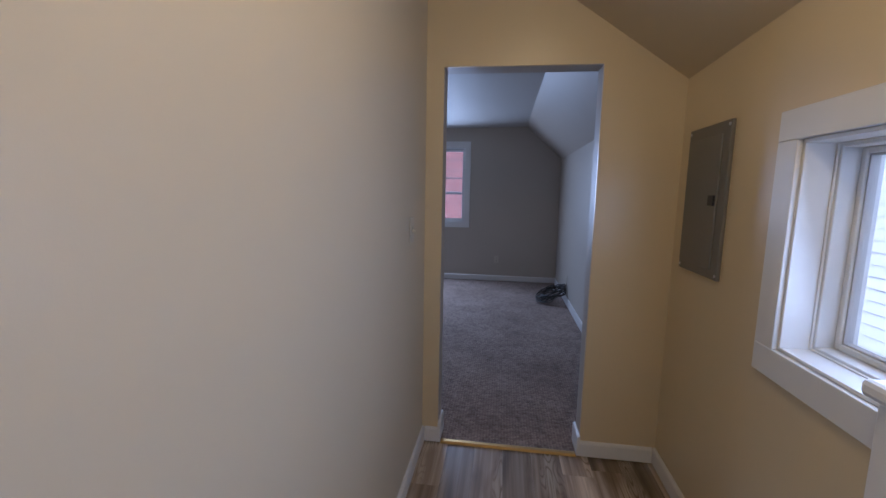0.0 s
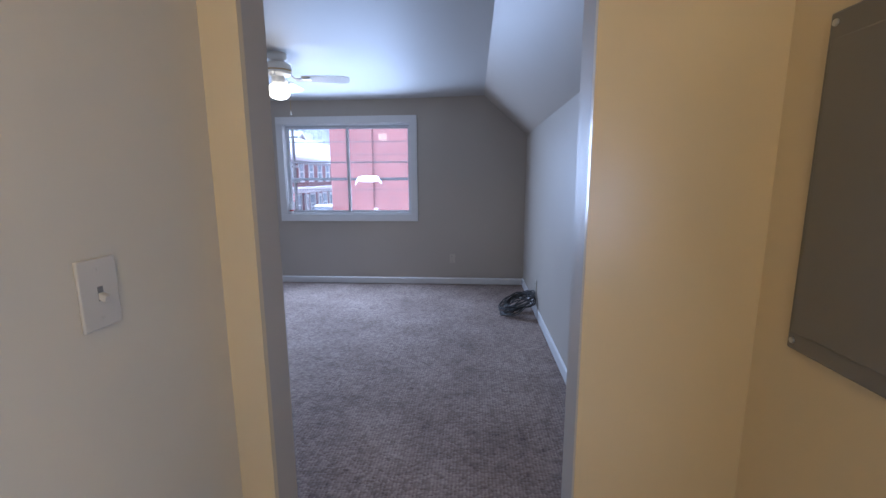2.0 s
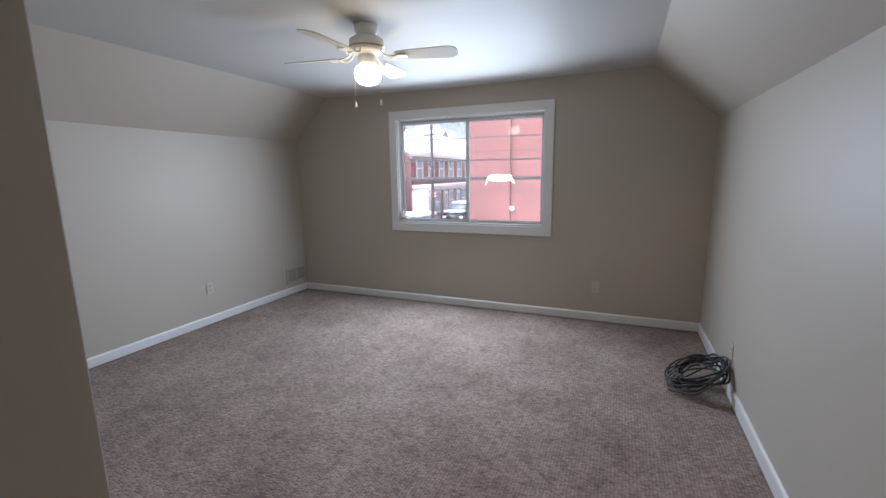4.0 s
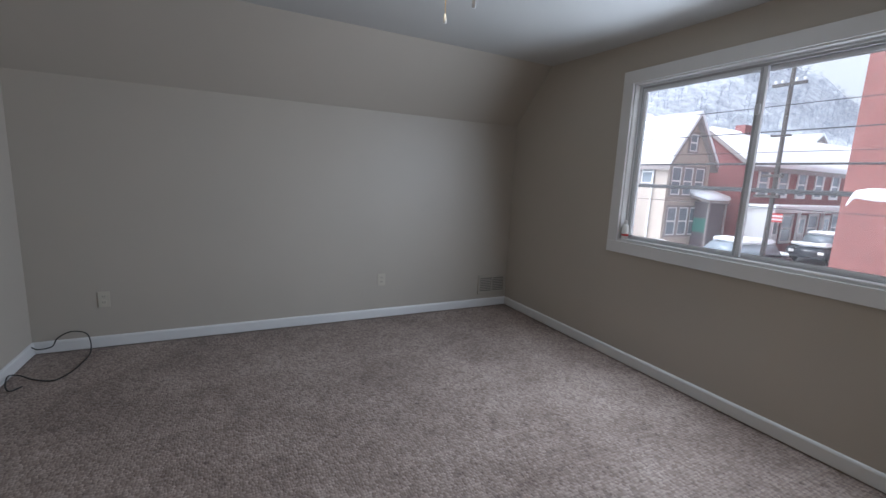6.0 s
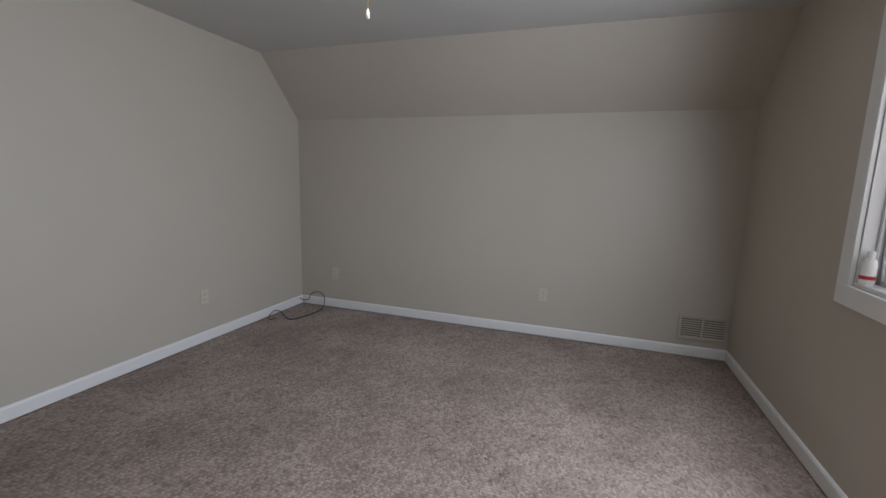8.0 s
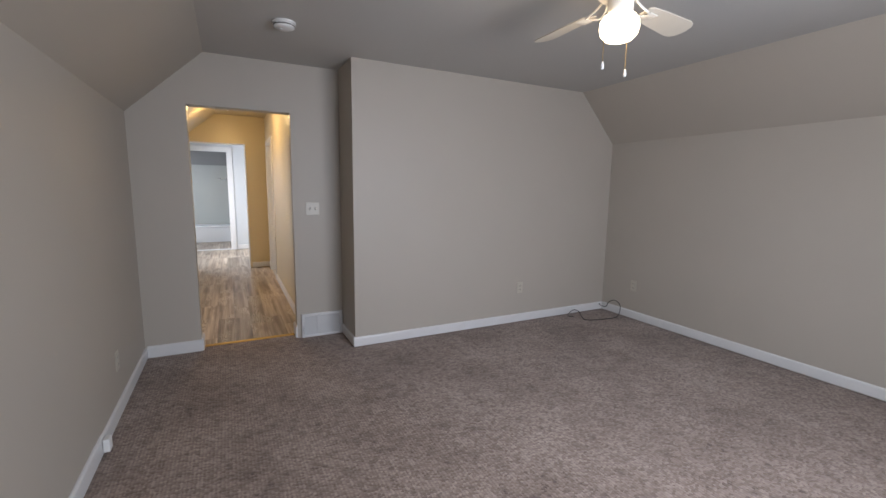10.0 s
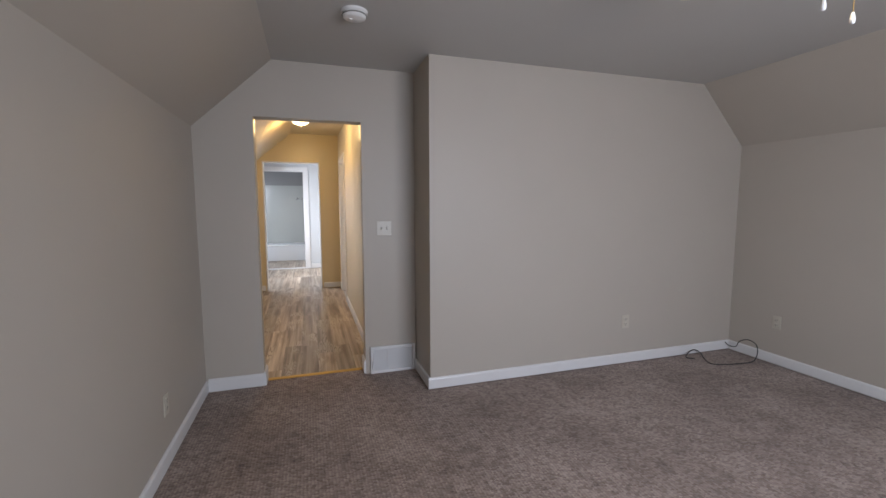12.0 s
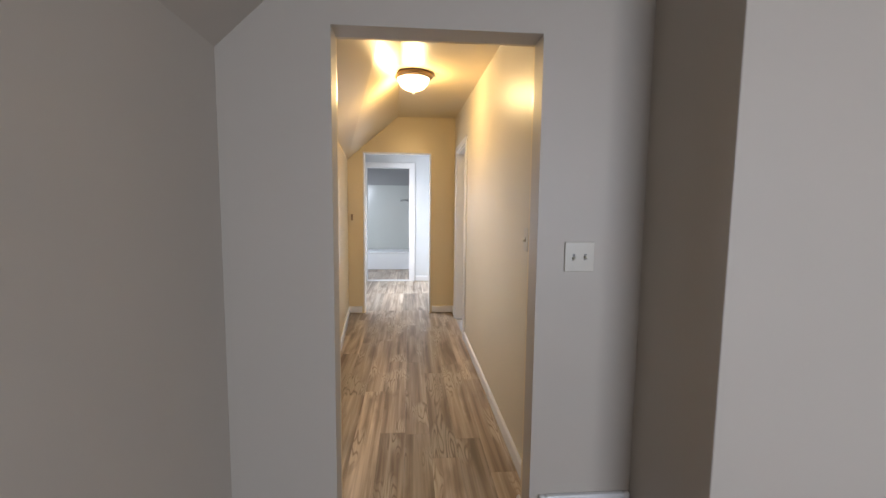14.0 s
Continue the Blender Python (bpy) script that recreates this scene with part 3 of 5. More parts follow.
for x0, y0, x1, y1, side, h in (
        (XW + 0.016, YN, XE - 0.016, YN, (0, -1), 0.092), (XW, CY + 0.0, XW, YN, (1, 0), 0.092), (XE, 0.0, XE, 1.36, (-1, 0), 0.092),
        (XE, 1.362, XE, YN, (-1, 0), 0.10), (XW + 0.016, CY, CX + 0.016, CY, (0, 1), 0.092), (CX, 0.02, CX, CY, (1, 0), 0.092),
        (OX1, 0.0, XE - 0.016, 0.0, (0, 1), 0.105), (OX1, HT - 0.014, OX1, 0.015, (-1, 0), 0.12), (OX0, HT - 0.014, OX0, 0.012, (1, 0), 0.12),
        (HXW + 0.016, HT, OX0 + 0.004, HT, (0, -1), 0.092), (OX1 - 0.004, HT, HXE - 0.016, HT, (0, -1), 0.092),
        (HXW, DY1 + 0.07, HXW, HT, (1, 0), 0.092), (HXW, HYE, HXW, DY0 - 0.07, (1, 0), 0.092), (HXE, -2.45, HXE, HT, (-1, 0), 0.092),
        (HXF, HYE, HXE, -2.45, (-1, 0), 0.092), (HXW, HYE, PX0 - 0.02, HYE, (0, 1), 0.092), (PX1 + 0.02, HYE, HXF, HYE, (0, 1), 0.092),
        (-0.18, PYE, BX0 - 0.13, PYE, (0, 1), 0.105)):
    structure("baseboard", baseboard_bm(x0, y0, x1, y1, side, h), TRIM, "white painted wooden baseboard along the wall", "baseboard")

bm = bmesh.new()
prism(bm, [(HT - 0.012, -0.004), (HT + 0.03, -0.004), (HT + 0.03, 0.006), (HT + 0.018, 0.011), (HT, 0.011), (HT - 0.012, 0.002)], "x", OX0 + 0.017, OX1 - 0.017)
structure("threshold", bm, BRASS, "worn brass carpet strip across the doorway", "threshold")


# ---------------------------------------------------------------- windows
def frame_ring(x0, z0, x1, z1, w, y0, y1, bevel=0.003):
    """Four bars round a rectangle in the x-z plane, w wide inwards, butted."""
    return [((x0, y0, z0, x0 + w, y1, z1), bevel), ((x1 - w, y0, z0, x1, y1, z1), bevel),
            ((x0 + w, y0, z0, x1 - w, y1, z0 + w), bevel), ((x0 + w, y0, z1 - w, x1 - w, y1, z1), bevel)]


def bars(name, ring, material, parent, label=""):
    for r, bv in ring:
        part(name, boxes(r, bevel=bv), material, parent, label)


def front_window():
    w = empty("window_1", (WX0 + WX1) / 2, YN, WZ0)
    tagged(w, "white vinyl sliding window with wide flat casing", "window", kind="structure")
    ox, oz = (WX0 + WX1) / 2, WZ0
    hw, hh = (WX1 - WX0) / 2, WZ1 - WZ0
    # casing boards on the wall
    c = 0.09
    for r in ((-hw - c, -0.02, -c, hw + c, 0.0, 0.0), (-hw - c, -0.02, hh, hw + c, 0.0, hh + c), (-hw - c, -0.02, 0.0, -hw, 0.0, hh), (hw, -0.02, 0.0, hw + c, 0.0, hh)):
        part("casing", boxes(r, bevel=0.003), TRIM, w)
    # bead inside the casing, then the slim vinyl frame with its tracks
    bars("jamb", frame_ring(-hw + 0.001, 0.001, hw - 0.001, hh - 0.001, 0.006, 0.0, 0.055, 0.001), TRIM, w)
    bars("window_frame", frame_ring(-hw + 0.007, 0.007, hw - 0.007, hh - 0.007, 0.013, 0.05, 0.135, 0.002), VINYL, w)
    bars("track", frame_ring(-hw + 0.020, 0.020, hw - 0.020, hh - 0.020, 0.004, 0.060, 0.064, 0.0), GASKET, w, "dark weather strip")
    # added grey strip: shade under the window head, put into colour
    part("head_shade", boxes((-hw + 0.020, 0.066, hh - 0.032, hw - 0.020, 0.128, hh - 0.020)), GASKET, w, "dark grey strip standing in for shade under the window head")
    # sliding sash in the inner track, fixed pane behind it
    for a, b, y in ((-hw + 0.021, 0.014, 0.068), (-0.030, hw - 0.021, 0.100)):
        sash = part("sash", boxes(*[r for r, _ in frame_ring(a, 0.021, b, hh - 0.033, 0.022, y, y + 0.026)], bevel=0.003), VINYL, w)
        part("gasket", boxes(*[r for r, _ in frame_ring(a + 0.022, 0.043, b - 0.022, hh - 0.055, 0.004, y + 0.008, y + 0.018)]), GASKET, sash)
        pane = part("pane", boxes((a + 0.024, y + 0.011, 0.045, b - 0.024, y + 0.015, hh - 0.057)), GLASS, sash)
        pane.visible_shadow = False
    part("meeting_rail", boxes((-0.022, 0.0645, 0.03, -0.010, 0.068, hh - 0.04)), GASKET, w, "dark edge of the meeting stile")
    part("latch", boxes((-0.020, 0.054, hh * 0.74, 0.008, 0.068, hh * 0.74 + 0.06), bevel=0.004), VINYL, w)
    part("stool", boxes((-hw + 0.007, 0.0, 0.007, hw - 0.007, 0.049, 0.020), bevel=0.003), TRIM, w)
    return w


front_window()


def side_window():
    """Deep set low window in the knee wall of the hall; built facing -y, then turned to face the hall."""
    w = empty("window_2", HXE, (SY0 + SY1) / 2, SZ0, -90)
    tagged(w, "deep-set white window with wide flat casing", "window", kind="structure")
    hw, hh, c = (SY1 - SY0) / 2, SZ1 - SZ0, 0.09
    for r in ((-hw - c, -0.02, -c, hw + c, 0.0, 0.0), (-hw - c, -0.02, hh, hw + c, 0.0, hh + c), (-hw - c, -0.02, 0.0, -hw, 0.0, hh), (hw, -0.02, 0.0, hw + c, 0.0, hh)):
        part("casing", boxes(r, bevel=0.003), TRIM, w)
    bars("jamb", frame_ring(-hw + 0.001, 0.001, hw - 0.001, hh - 0.001, 0.011, -0.006, 0.078, 0.002), TRIM, w)
    bars("bead", frame_ring(-hw + 0.012, 0.012, hw - 0.012, hh - 0.012, 0.005, 0.072, 0.080, 0.002), TRIM, w)
    bars("window_frame", frame_ring(-hw + 0.012, 0.012, hw - 0.012, hh - 0.012, 0.013, 0.080, 0.19), VINYL, w)
    sash = part("sash", boxes(*[r for r, _ in frame_ring(-hw + 0.025, 0.025, hw - 0.025, hh - 0.025, 0.018, 0.128, 0.165)], bevel=0.004), VINYL, w)
    part("gasket", boxes(*[r for r, _ in frame_ring(-hw + 0.043, 0.043, hw - 0.043, hh - 0.043, 0.005, 0.136, 0.160)]), GASKET, sash)
    pane = part("pane", boxes((-hw + 0.045, 0.145, 0.045, hw - 0.045, 0.149, hh - 0.045)), GLASS, sash)
    pane.visible_shadow = False
    for z in (0.08, 0.17, hh - 0.09):
        bm = lathe([(0, 0), (0.004, 0), (0.004, 0.002), (0, 0.003)], 8)
        bmesh.ops.rotate(bm, verts=bm.verts, matrix=Matrix.Rotation(radians(-90), 3, "Y"))
        bmesh.ops.translate(bm, verts=bm.verts, vec=(hw - 0.025, 0.095, z))
        part("screw", bm, PANELGREY, w)
    return w


side_window()

# capped end of a low painted rail beside the side window
rail = empty("low_wall", 1.05, -1.515, 0.0)
tagged(rail, "low white painted panel with a rounded cap by the window", "half wall")
part("panel", boxes((0.045, -0.40, 0.0, 0.094, 0.10, 1.003), bevel=0.004), TRIM, rail)
part("cap", boxes((0.025, -0.42, 1.003, 0.094, 0.125, 1.042), bevel=0.012), TRIM, rail)


# ---------------------------------------------------------------- small fixtures on the walls
def plate_bm(w, h, t=0.006):
    bm = bmesh.new()
    box(bm, -w / 2, -t, -h / 2, w / 2, 0, h / 2, bevel=0.0025)
    return bm


def screw(parent, x, z, y=-0.0062):
    bm = lathe([(0, 0), (0.0032, 0), (0.0028, 0.0012), (0, 0.0015)], 10)
    bmesh.ops.rotate(bm, verts=bm.verts, matrix=Matrix.Rotation(radians(90), 3, "X"))
    bmesh.ops.translate(bm, verts=bm.verts, vec=(x, y, z))
    return part("screw", bm, IVORY, parent)


def outlet():
    """A duplex outlet; its face looks to -y."""
    o = empty("outlet", 0, 0, -5)
    part("plate", plate_bm(0.072, 0.116), IVORY, o)
    for z in (0.021, -0.021):
        bm = bmesh.new()
        box(bm, -0.017, -0.0085, z - 0.014, 0.017, -0.005, z + 0.014, bevel=0.003)
        r = part("receptacle", bm, IVORY, o)
        for x in (-0.007, 0.007):
            part("slot", boxes((x - 0.0012, -0.0092, z - 0.002, x + 0.0012, -0.0084, z + 0.008)), BLACK, r)
        part("slot", boxes((-0.002, -0.0092, z - 0.010, 0.002, -0.0084, z - 0.006)), BLACK, r)
    screw(o, 0, 0)
    return o


def switch(gangs):
    """A toggle switch plate; its face looks to -y."""
    o = empty("light_switch", 0, 0, -5)
    w = 0.072 + 0.046 * (gangs - 1)
    part("plate", plate_bm(w, 0.116), IVORY, o)
    for k in range(gangs):
        x = (k - (gangs - 1) / 2) * 0.046
        part("slot", boxes((x - 0.005, -0.0068, -0.012, x + 0.005, -0.0055, 0.012)), PANELGREY, o, "dark slot round the toggle")
        bm = boxes((x - 0.0045, -0.020, -0.009, x + 0.0045, -0.004, 0.002), bevel=0.001)
        bmesh.ops.rotate(bm, verts=bm.verts, cent=(x, -0.005, 0), matrix=Matrix.Rotation(radians(-22 if k else 22), 3, "X"))
        part("toggle", bm, IVORY, o)
        screw(o, x, 0.041), screw(o, x, -0.041)
    return o


first = outlet()
tagged(first, "ivory duplex wall outlet with a plain cover plate", "outlet", "wall outlets")
first.matrix_basis = pose(XW + 0.0005, 0.875, 0.37, 0, 0, 90)
for m in (pose(XW + 0.0005, 3.0, 0.378, 0, 0, 90), pose(0.245, YN - 0.0005, 0.355), pose(-2.19, CY + 0.0005, 0.375, 0, 0, 180),
          pose(XE - 0.0005, 0.90, 0.33, 0, 0, -90), pose(XE - 0.0005, 3.25, 0.30, 0, 0, -90)):
    copy_thing(first, m)

sw2 = tagged(switch(2), "ivory double toggle switch plate beside the doorway", "light switch")
sw2.matrix_basis = pose(-0.163, 0.0005, 1.203, 0, 0, 180)
sw1 = tagged(switch(1), "ivory single toggle switch on the hall wall", "light switch")
sw1.matrix_basis = pose(HXW + 0.0005, -0.47, 1.235, 0, 0, 90)


def register(w, h, name, paint=TRIM):
    """A louvred floor-side register, face to -y, its foot at z = 0."""
    g = empty(name, 0, 0, -5)
    part("frame", boxes(*[r for r, _ in frame_ring(-w / 2, 0, w / 2, h, 0.022, -0.014, 0)], bevel=0.003), paint, g)
    part("backing", boxes((-w / 2 + 0.02, -0.003, 0.02, w / 2 - 0.02, -0.001, h - 0.02)), PANELGREY, g)
    part("mullion", boxes((-0.008, -0.012, 0.022, 0.008, -0.002, h - 0.022), bevel=0.002), paint, g)
    n = int((h - 0.05) / 0.016)
    for side in (-1, 1):
        a, b = (0.010, w / 2 - 0.024) if side > 0 else (-w / 2 + 0.024, -0.010)
        me = None
        for k in range(n):
            z = 0.027 + (h - 0.054) * k / max(1, n - 1)
            if me is None:
                bm = boxes((a, -0.011, -0.0014, b, -0.001, 0.0014))
                bmesh.ops.rotate(bm, verts=bm.verts, cent=(0, -0.005, 0), matrix=Matrix.Rotation(radians(40), 3, "X"))
                me = mesh_of(bm, "slat", paint)
            s = new("slat", me)
            s.parent = g
            s.location = (0, 0, z)
    return g


vent = tagged(register(0.345, 0.205, "wall_vent", WALL), "painted two-part louvred wall register above the baseboard", "vent")
vent.matrix_basis = pose(XW + 0.0005, 4.25, 0.145, 0, 0, 90)


def return_grille():
    """Wide white return-air cover standing on the floor in place of the baseboard."""
    g = empty("return_grille", (OX0 - 0.03 + CX) / 2, 0.0005, 0.0, 180)
    w, h = OX0 - 0.045 - CX, 0.225
    part("frame", boxes(*[r for r, _ in frame_ring(-w / 2, 0, w / 2, h, 0.026, -0.022, 0)], bevel=0.005), TRIM, g)
    part("backing", boxes((-w / 2 + 0.02, -0.006, 0.02, w / 2 - 0.02, -0.002, h - 0.02)), TRIM, g)
    part("divider", boxes((-0.05, -0.018, 0.028, -0.042, -0.005, h - 0.028)), TRIM, g)
    me = None
    for k in range(16):
        if me is None:
            bm = boxes((-w / 2 + 0.028, -0.016, -0.001, w / 2 - 0.028, -0.005, 0.001))
            bmesh.ops.rotate(bm, verts=bm.verts, cent=(0, -0.01, 0), matrix=Matrix.Rotation(radians(35), 3, "X"))
            me = mesh_of(bm, "slat", TRIM)
        s = new("slat", me)
        s.parent = g
        s.location = (0, 0, 0.034 + k * 0.0105)
    part("lever", boxes((-w / 2 + 0.012, -0.03, 0.05, -w / 2 + 0.018, -0.02, 0.11), bevel=0.001), STEEL, g)
    return tagged(g, "white louvred return-air grille at floor level", "vent")


return_grille()

# smoke alarm on the ceiling
sm = tagged(empty("smoke_detector", 0.143, 0.955, ZC), "round white plastic smoke detector on the ceiling", "smoke detector")
part("base", lathe([(0, 0.001), (0.072, 0.001), (0.072, -0.012), (0.068, -0.014), (0, -0.014)], 36), WHITEPL, sm, smooth=False)
part("cover", lathe([(0.062, -0.012), (0.066, -0.018), (0.062, -0.034), (0.045, -0.042), (0, -0.043)], 36), WHITEPL, sm, smooth=True)
part("vent_ring", lathe([(0.0655, -0.0205), (0.0672, -0.022), (0.0672, -0.026), (0.064, -0.0275)], 36), PANELGREY, sm, "grey slotted ring")
part("button", lathe([(0.012, -0.042), (0.012, -0.046), (0, -0.047)], 16, at=(0.02, 0.0, 0)), WHITEPL, sm)

# white cable box on the baseboard of the east wall
cb = tagged(empty("cable_box", XE - 0.016, 1.385, 0.055), "small white plastic cable box on the baseboard", "cable box")
part("body", boxes((-0.032, -0.028, -0.035, 0.0, 0.028, 0.038), bevel=0.007), WHITEPL, cb)
part("connector", tube([Vector((-0.012, -0.028, 0.0)), Vector((-0.012, -0.045, 0.0))], 0.005, 8), STEEL, cb)


# ---------------------------------------------------------------- ceiling fan
def ceiling_fan():
    f = tagged(empty("ceiling_fan", FAN[0], FAN[1], ZC - 0.03), "white four-blade ceiling fan with a lit globe light", "ceiling fan")
    part("canopy", lathe([(0, 0.031), (0.075, 0.031), (0.075, -0.012), (0.06, -0.035), (0.03, -0.045), (0, -0.045)], 32), FANWHITE, f, smooth=True)
    part("motor", lathe([(0.03, -0.04), (0.085, -0.05), (0.108, -0.065), (0.112, -0.10), (0.112, -0.125), (0.095, -0.142), (0.055, -0.155), (0, -0.155)], 40), FANWHITE, f, smooth=True)
    part("trim_ring", lathe([(0.1115, -0.108), (0.115, -0.110), (0.115, -0.116), (0.1115, -0.118)], 40), BRASS, f, "thin brass band")
    part("switch_housing", lathe([(0.052, -0.15), (0.055, -0.158), (0.055, -0.205), (0.050, -0.213), (0, -0.213)], 32), FANWHITE, f, smooth=True)
    globe = part("globe", lathe([(0.046, -0.206), (0.050, -0.214), (0.070, -0.226), (0.084, -0.248), (0.087, -0.276), (0.080, -0.304), (0.060, -0.326), (0.028, -0.337), (0, -0.339)], 40), GLOBE, f, "glowing white schoolhouse glass globe", smooth=True)
    globe.visible_shadow = False
    blade_me = iron_me = None
    for ang in (13, 97, 189, 268):
        if blade_me is None:
            bm = bmesh.new()
            out = [(0.185, -0.036), (0.20, -0.048), (0.30, -0.058), (0.52, -0.070), (0.555, -0.062), (0.578, -0.040), (0.585, -0.012), (0.585, 0.012), (0.578, 0.040), (0.555, 0.062), (0.52, 0.070), (0.30, 0.058), (0.20, 0.048), (0.185, 0.036)]
            prism(bm, out, "z", -0.003, 0.003)
            bmesh.ops.rotate(bm, verts=bm.verts, matrix=Matrix.Rotation(radians(-13), 3, "X"))
            blade_me = mesh_of(bm, "blade", FANBLADE)
            bm = bmesh.new()
            for sgn in (-1, 1):
                tube(smooth_path([(0.09, 0.012 * sgn, 0.035), (0.125, 0.03 * sgn, 0.0), (0.165, 0.036 * sgn, -0.012), (0.205, 0.016 * sgn, -0.006), (0.25, 0.022 * sgn, -0.005)], 5), 0.006, 6, bm)
            box(bm, 0.20, -0.035, -0.010, 0.262, 0.035, -0.005, bevel=0.002)
            iron_me = mesh_of(bm, "blade_iron", FANWHITE, True)
        b = new("blade", blade_me)
        b.parent = f
        b.matrix_basis = pose(0, 0, -0.165, 0, 0, ang)
        i = new("blade_iron", iron_me)
        i.parent = b
        i["label"] = "cream scrolled blade bracket"
    for x, y, z1 in ((0.050, 0.0, -0.43), (-0.047, -0.014, -0.435)):
        ch = part("pull_chain", tube([Vector((x * 0.9, y * 0.9, -0.20)), Vector((x * 1.75, y * 1.75, -0.24)), Vector((x * 1.8, y * 1.8, -0.33)), Vector((x * 1.8, y * 1.8, z1))], 0.0015, 6), BRASS, f)
        part("pull", lathe([(0, 0.0), (0.004, -0.004), (0.0075, -0.022), (0.007, -0.034), (0, -0.038)], 12, at=(x * 1.8, y * 1.8, z1)), WHITEPL, ch, "small white pull knob", smooth=True)
    return f


ceiling_fan()


# ---------------------------------------------------------------- loose things in the room
def loose_cable():
    c = tagged(empty("coax_cable", -3.1, 0.7, 0.0), "loose black coaxial cable curling up in the corner", "cable")
    o = Vector((-3.1, 0.7, 0.0))
    pts = [(-3.36, 0.462, 0.078), (-3.36, 0.50, 0.056), (-3.355, 0.575, 0.07), (-3.35, 0.61, 0.128), (-3.345, 0.69, 0.170), (-3.335, 0.775, 0.150), (-3.32, 0.80, 0.075),
           (-3.27, 0.80, 0.014), (-3.13, 0.785, 0.006), (-3.00, 0.765, 0.006), (-2.90, 0.71, 0.006), (-2.95, 0.60, 0.007), (-2.99, 0.52, 0.03), (-2.95, 0.485, 0.05), (-2.86, 0.50, 0.03), (-2.82, 0.53, 0.007), (-2.87, 0.57, 0.006)]
    path = smooth_path([Vector(p) - o for p in pts], 8)
    part("sheath", tube(path, 0.0042, 8), CABLE, c, smooth=True)
    d = (path[0] - path[2]).normalized()
    part("plug", tube([path[0] - d * 0.002, path[0] + d * 0.022], 0.0055, 10), STEEL, c, "metal screw-on plug")
    return c


loose_cable()


def cable_coil():
    c = tagged(empty("cable_coil", 0.99, 3.22, 0.0), "coiled bundle of black and grey cables by the baseboard", "cable coil")
    rnd = random.Random(5)
    tilt = Matrix.Rotation(radians(-25), 4, "Y") @ Matrix.Rotation(radians(6), 4, "X")
    for k in range(13):
        a, b = rnd.uniform(0.13, 0.215), rnd.uniform(0.11, 0.18)
        dx, dy = rnd.uniform(-0.03, 0.03), rnd.uniform(-0.04, 0.04)
        ph = rnd.uniform(0, 6.28)
        pts = []
        for i in range(9):
            t = ph + i / 9 * 2 * math.pi
            pts.append(tilt @ Vector((dx + a * math.cos(t), dy + b * math.sin(t), rnd.uniform(-0.025, 0.025))))
        lift = Vector((0, 0, 0.095 + 0.004 * k))
        pts = [p + lift for p in pts]
        pts = [Vector((min(p.x, 0.165), p.y, max(p.z, 0.006))) for p in pts]
        part("loop", tube(smooth_path(pts, 5, True) + [pts[0]], 0.0062, 7), CABLEGREY if k % 4 == 1 else CABLE, c, smooth=True)
    tail = smooth_path([(0.05, 0.1, 0.15), (0.09, 0.17, 0.20), (0.14, 0.22, 0.19), (0.16, 0.27, 0.12), (0.16, 0.30, 0.02)], 6)
    part("tail", tube(tail, 0.004, 7), CABLE, c, smooth=True)
    part("plug", tube([Vector((0.05, 0.1, 0.15)), Vector((0.03, 0.08, 0.155))], 0.006, 8), STEEL, c, "bright metal plug")
    part("tie", tube(smooth_path([(-0.10, -0.02, 0.03), (-0.13, -0.02, 0.06), (-0.10, -0.02, 0.10), (-0.07, -0.02, 0.06)], 5, True), 0.006, 6), CABLEGREY, c, "grey cable tie")
    return c


cable_coil()

bt = tagged(empty("bottle", -1.925, 4.462, WZ0 + 0.0205), "small white plastic bottle with a red band on the window sill", "bottle")
part("body", lathe([(0, 0), (0.024, 0), (0.026, 0.004), (0.026, 0.088), (0.020, 0.104), (0.012, 0.112), (0, 0.112)], 24), WHITEPL, bt, smooth=True)
part("cap", lathe([(0.014, 0.110), (0.014, 0.135), (0.009, 0.142), (0, 0.142)], 20), WHITEPL, bt, smooth=True)
part("band", lathe([(0.0262, 0.022), (0.0266, 0.024), (0.0266, 0.036), (0.0262, 0.038)], 24), REDPL, bt, "dark red printed band")

# ---------------------------------------------------------------- the hall's fixtures
ep = tagged(empty("electrical_panel", HXE, -0.43, 1.39, -90), "grey steel breaker panel with a hinged door", "electrical panel")
part("cover", boxes((-0.185, -0.014, -0.308, 0.172, 0.0, 0.308), bevel=0.003), PANELGREY, ep)
dr = part("door", boxes((-0.172, -0.020, -0.272, 0.118, -0.012, 0.262), bevel=0.003), PANELGREY, ep)
part("latch", boxes((0.062, -0.027, -0.018, 0.110, -0.019, 0.024), bevel=0.003), BLACK, dr, "black plastic latch")
for x, z in ((-0.172, 0.29), (0.158, 0.29), (-0.172, -0.29), (0.158, -0.29)):
    bm = lathe([(0, 0), (0.007, 0), (0.006, 0.003), (0, 0.004)], 10)
    bmesh.ops.rotate(bm, verts=bm.verts, matrix=Matrix.Rotation(radians(90), 3, "X"))
    bmesh.ops.translate(bm, verts=bm.verts, vec=(x, -0.0135, z))
    part("screw", bm, STEEL, ep)

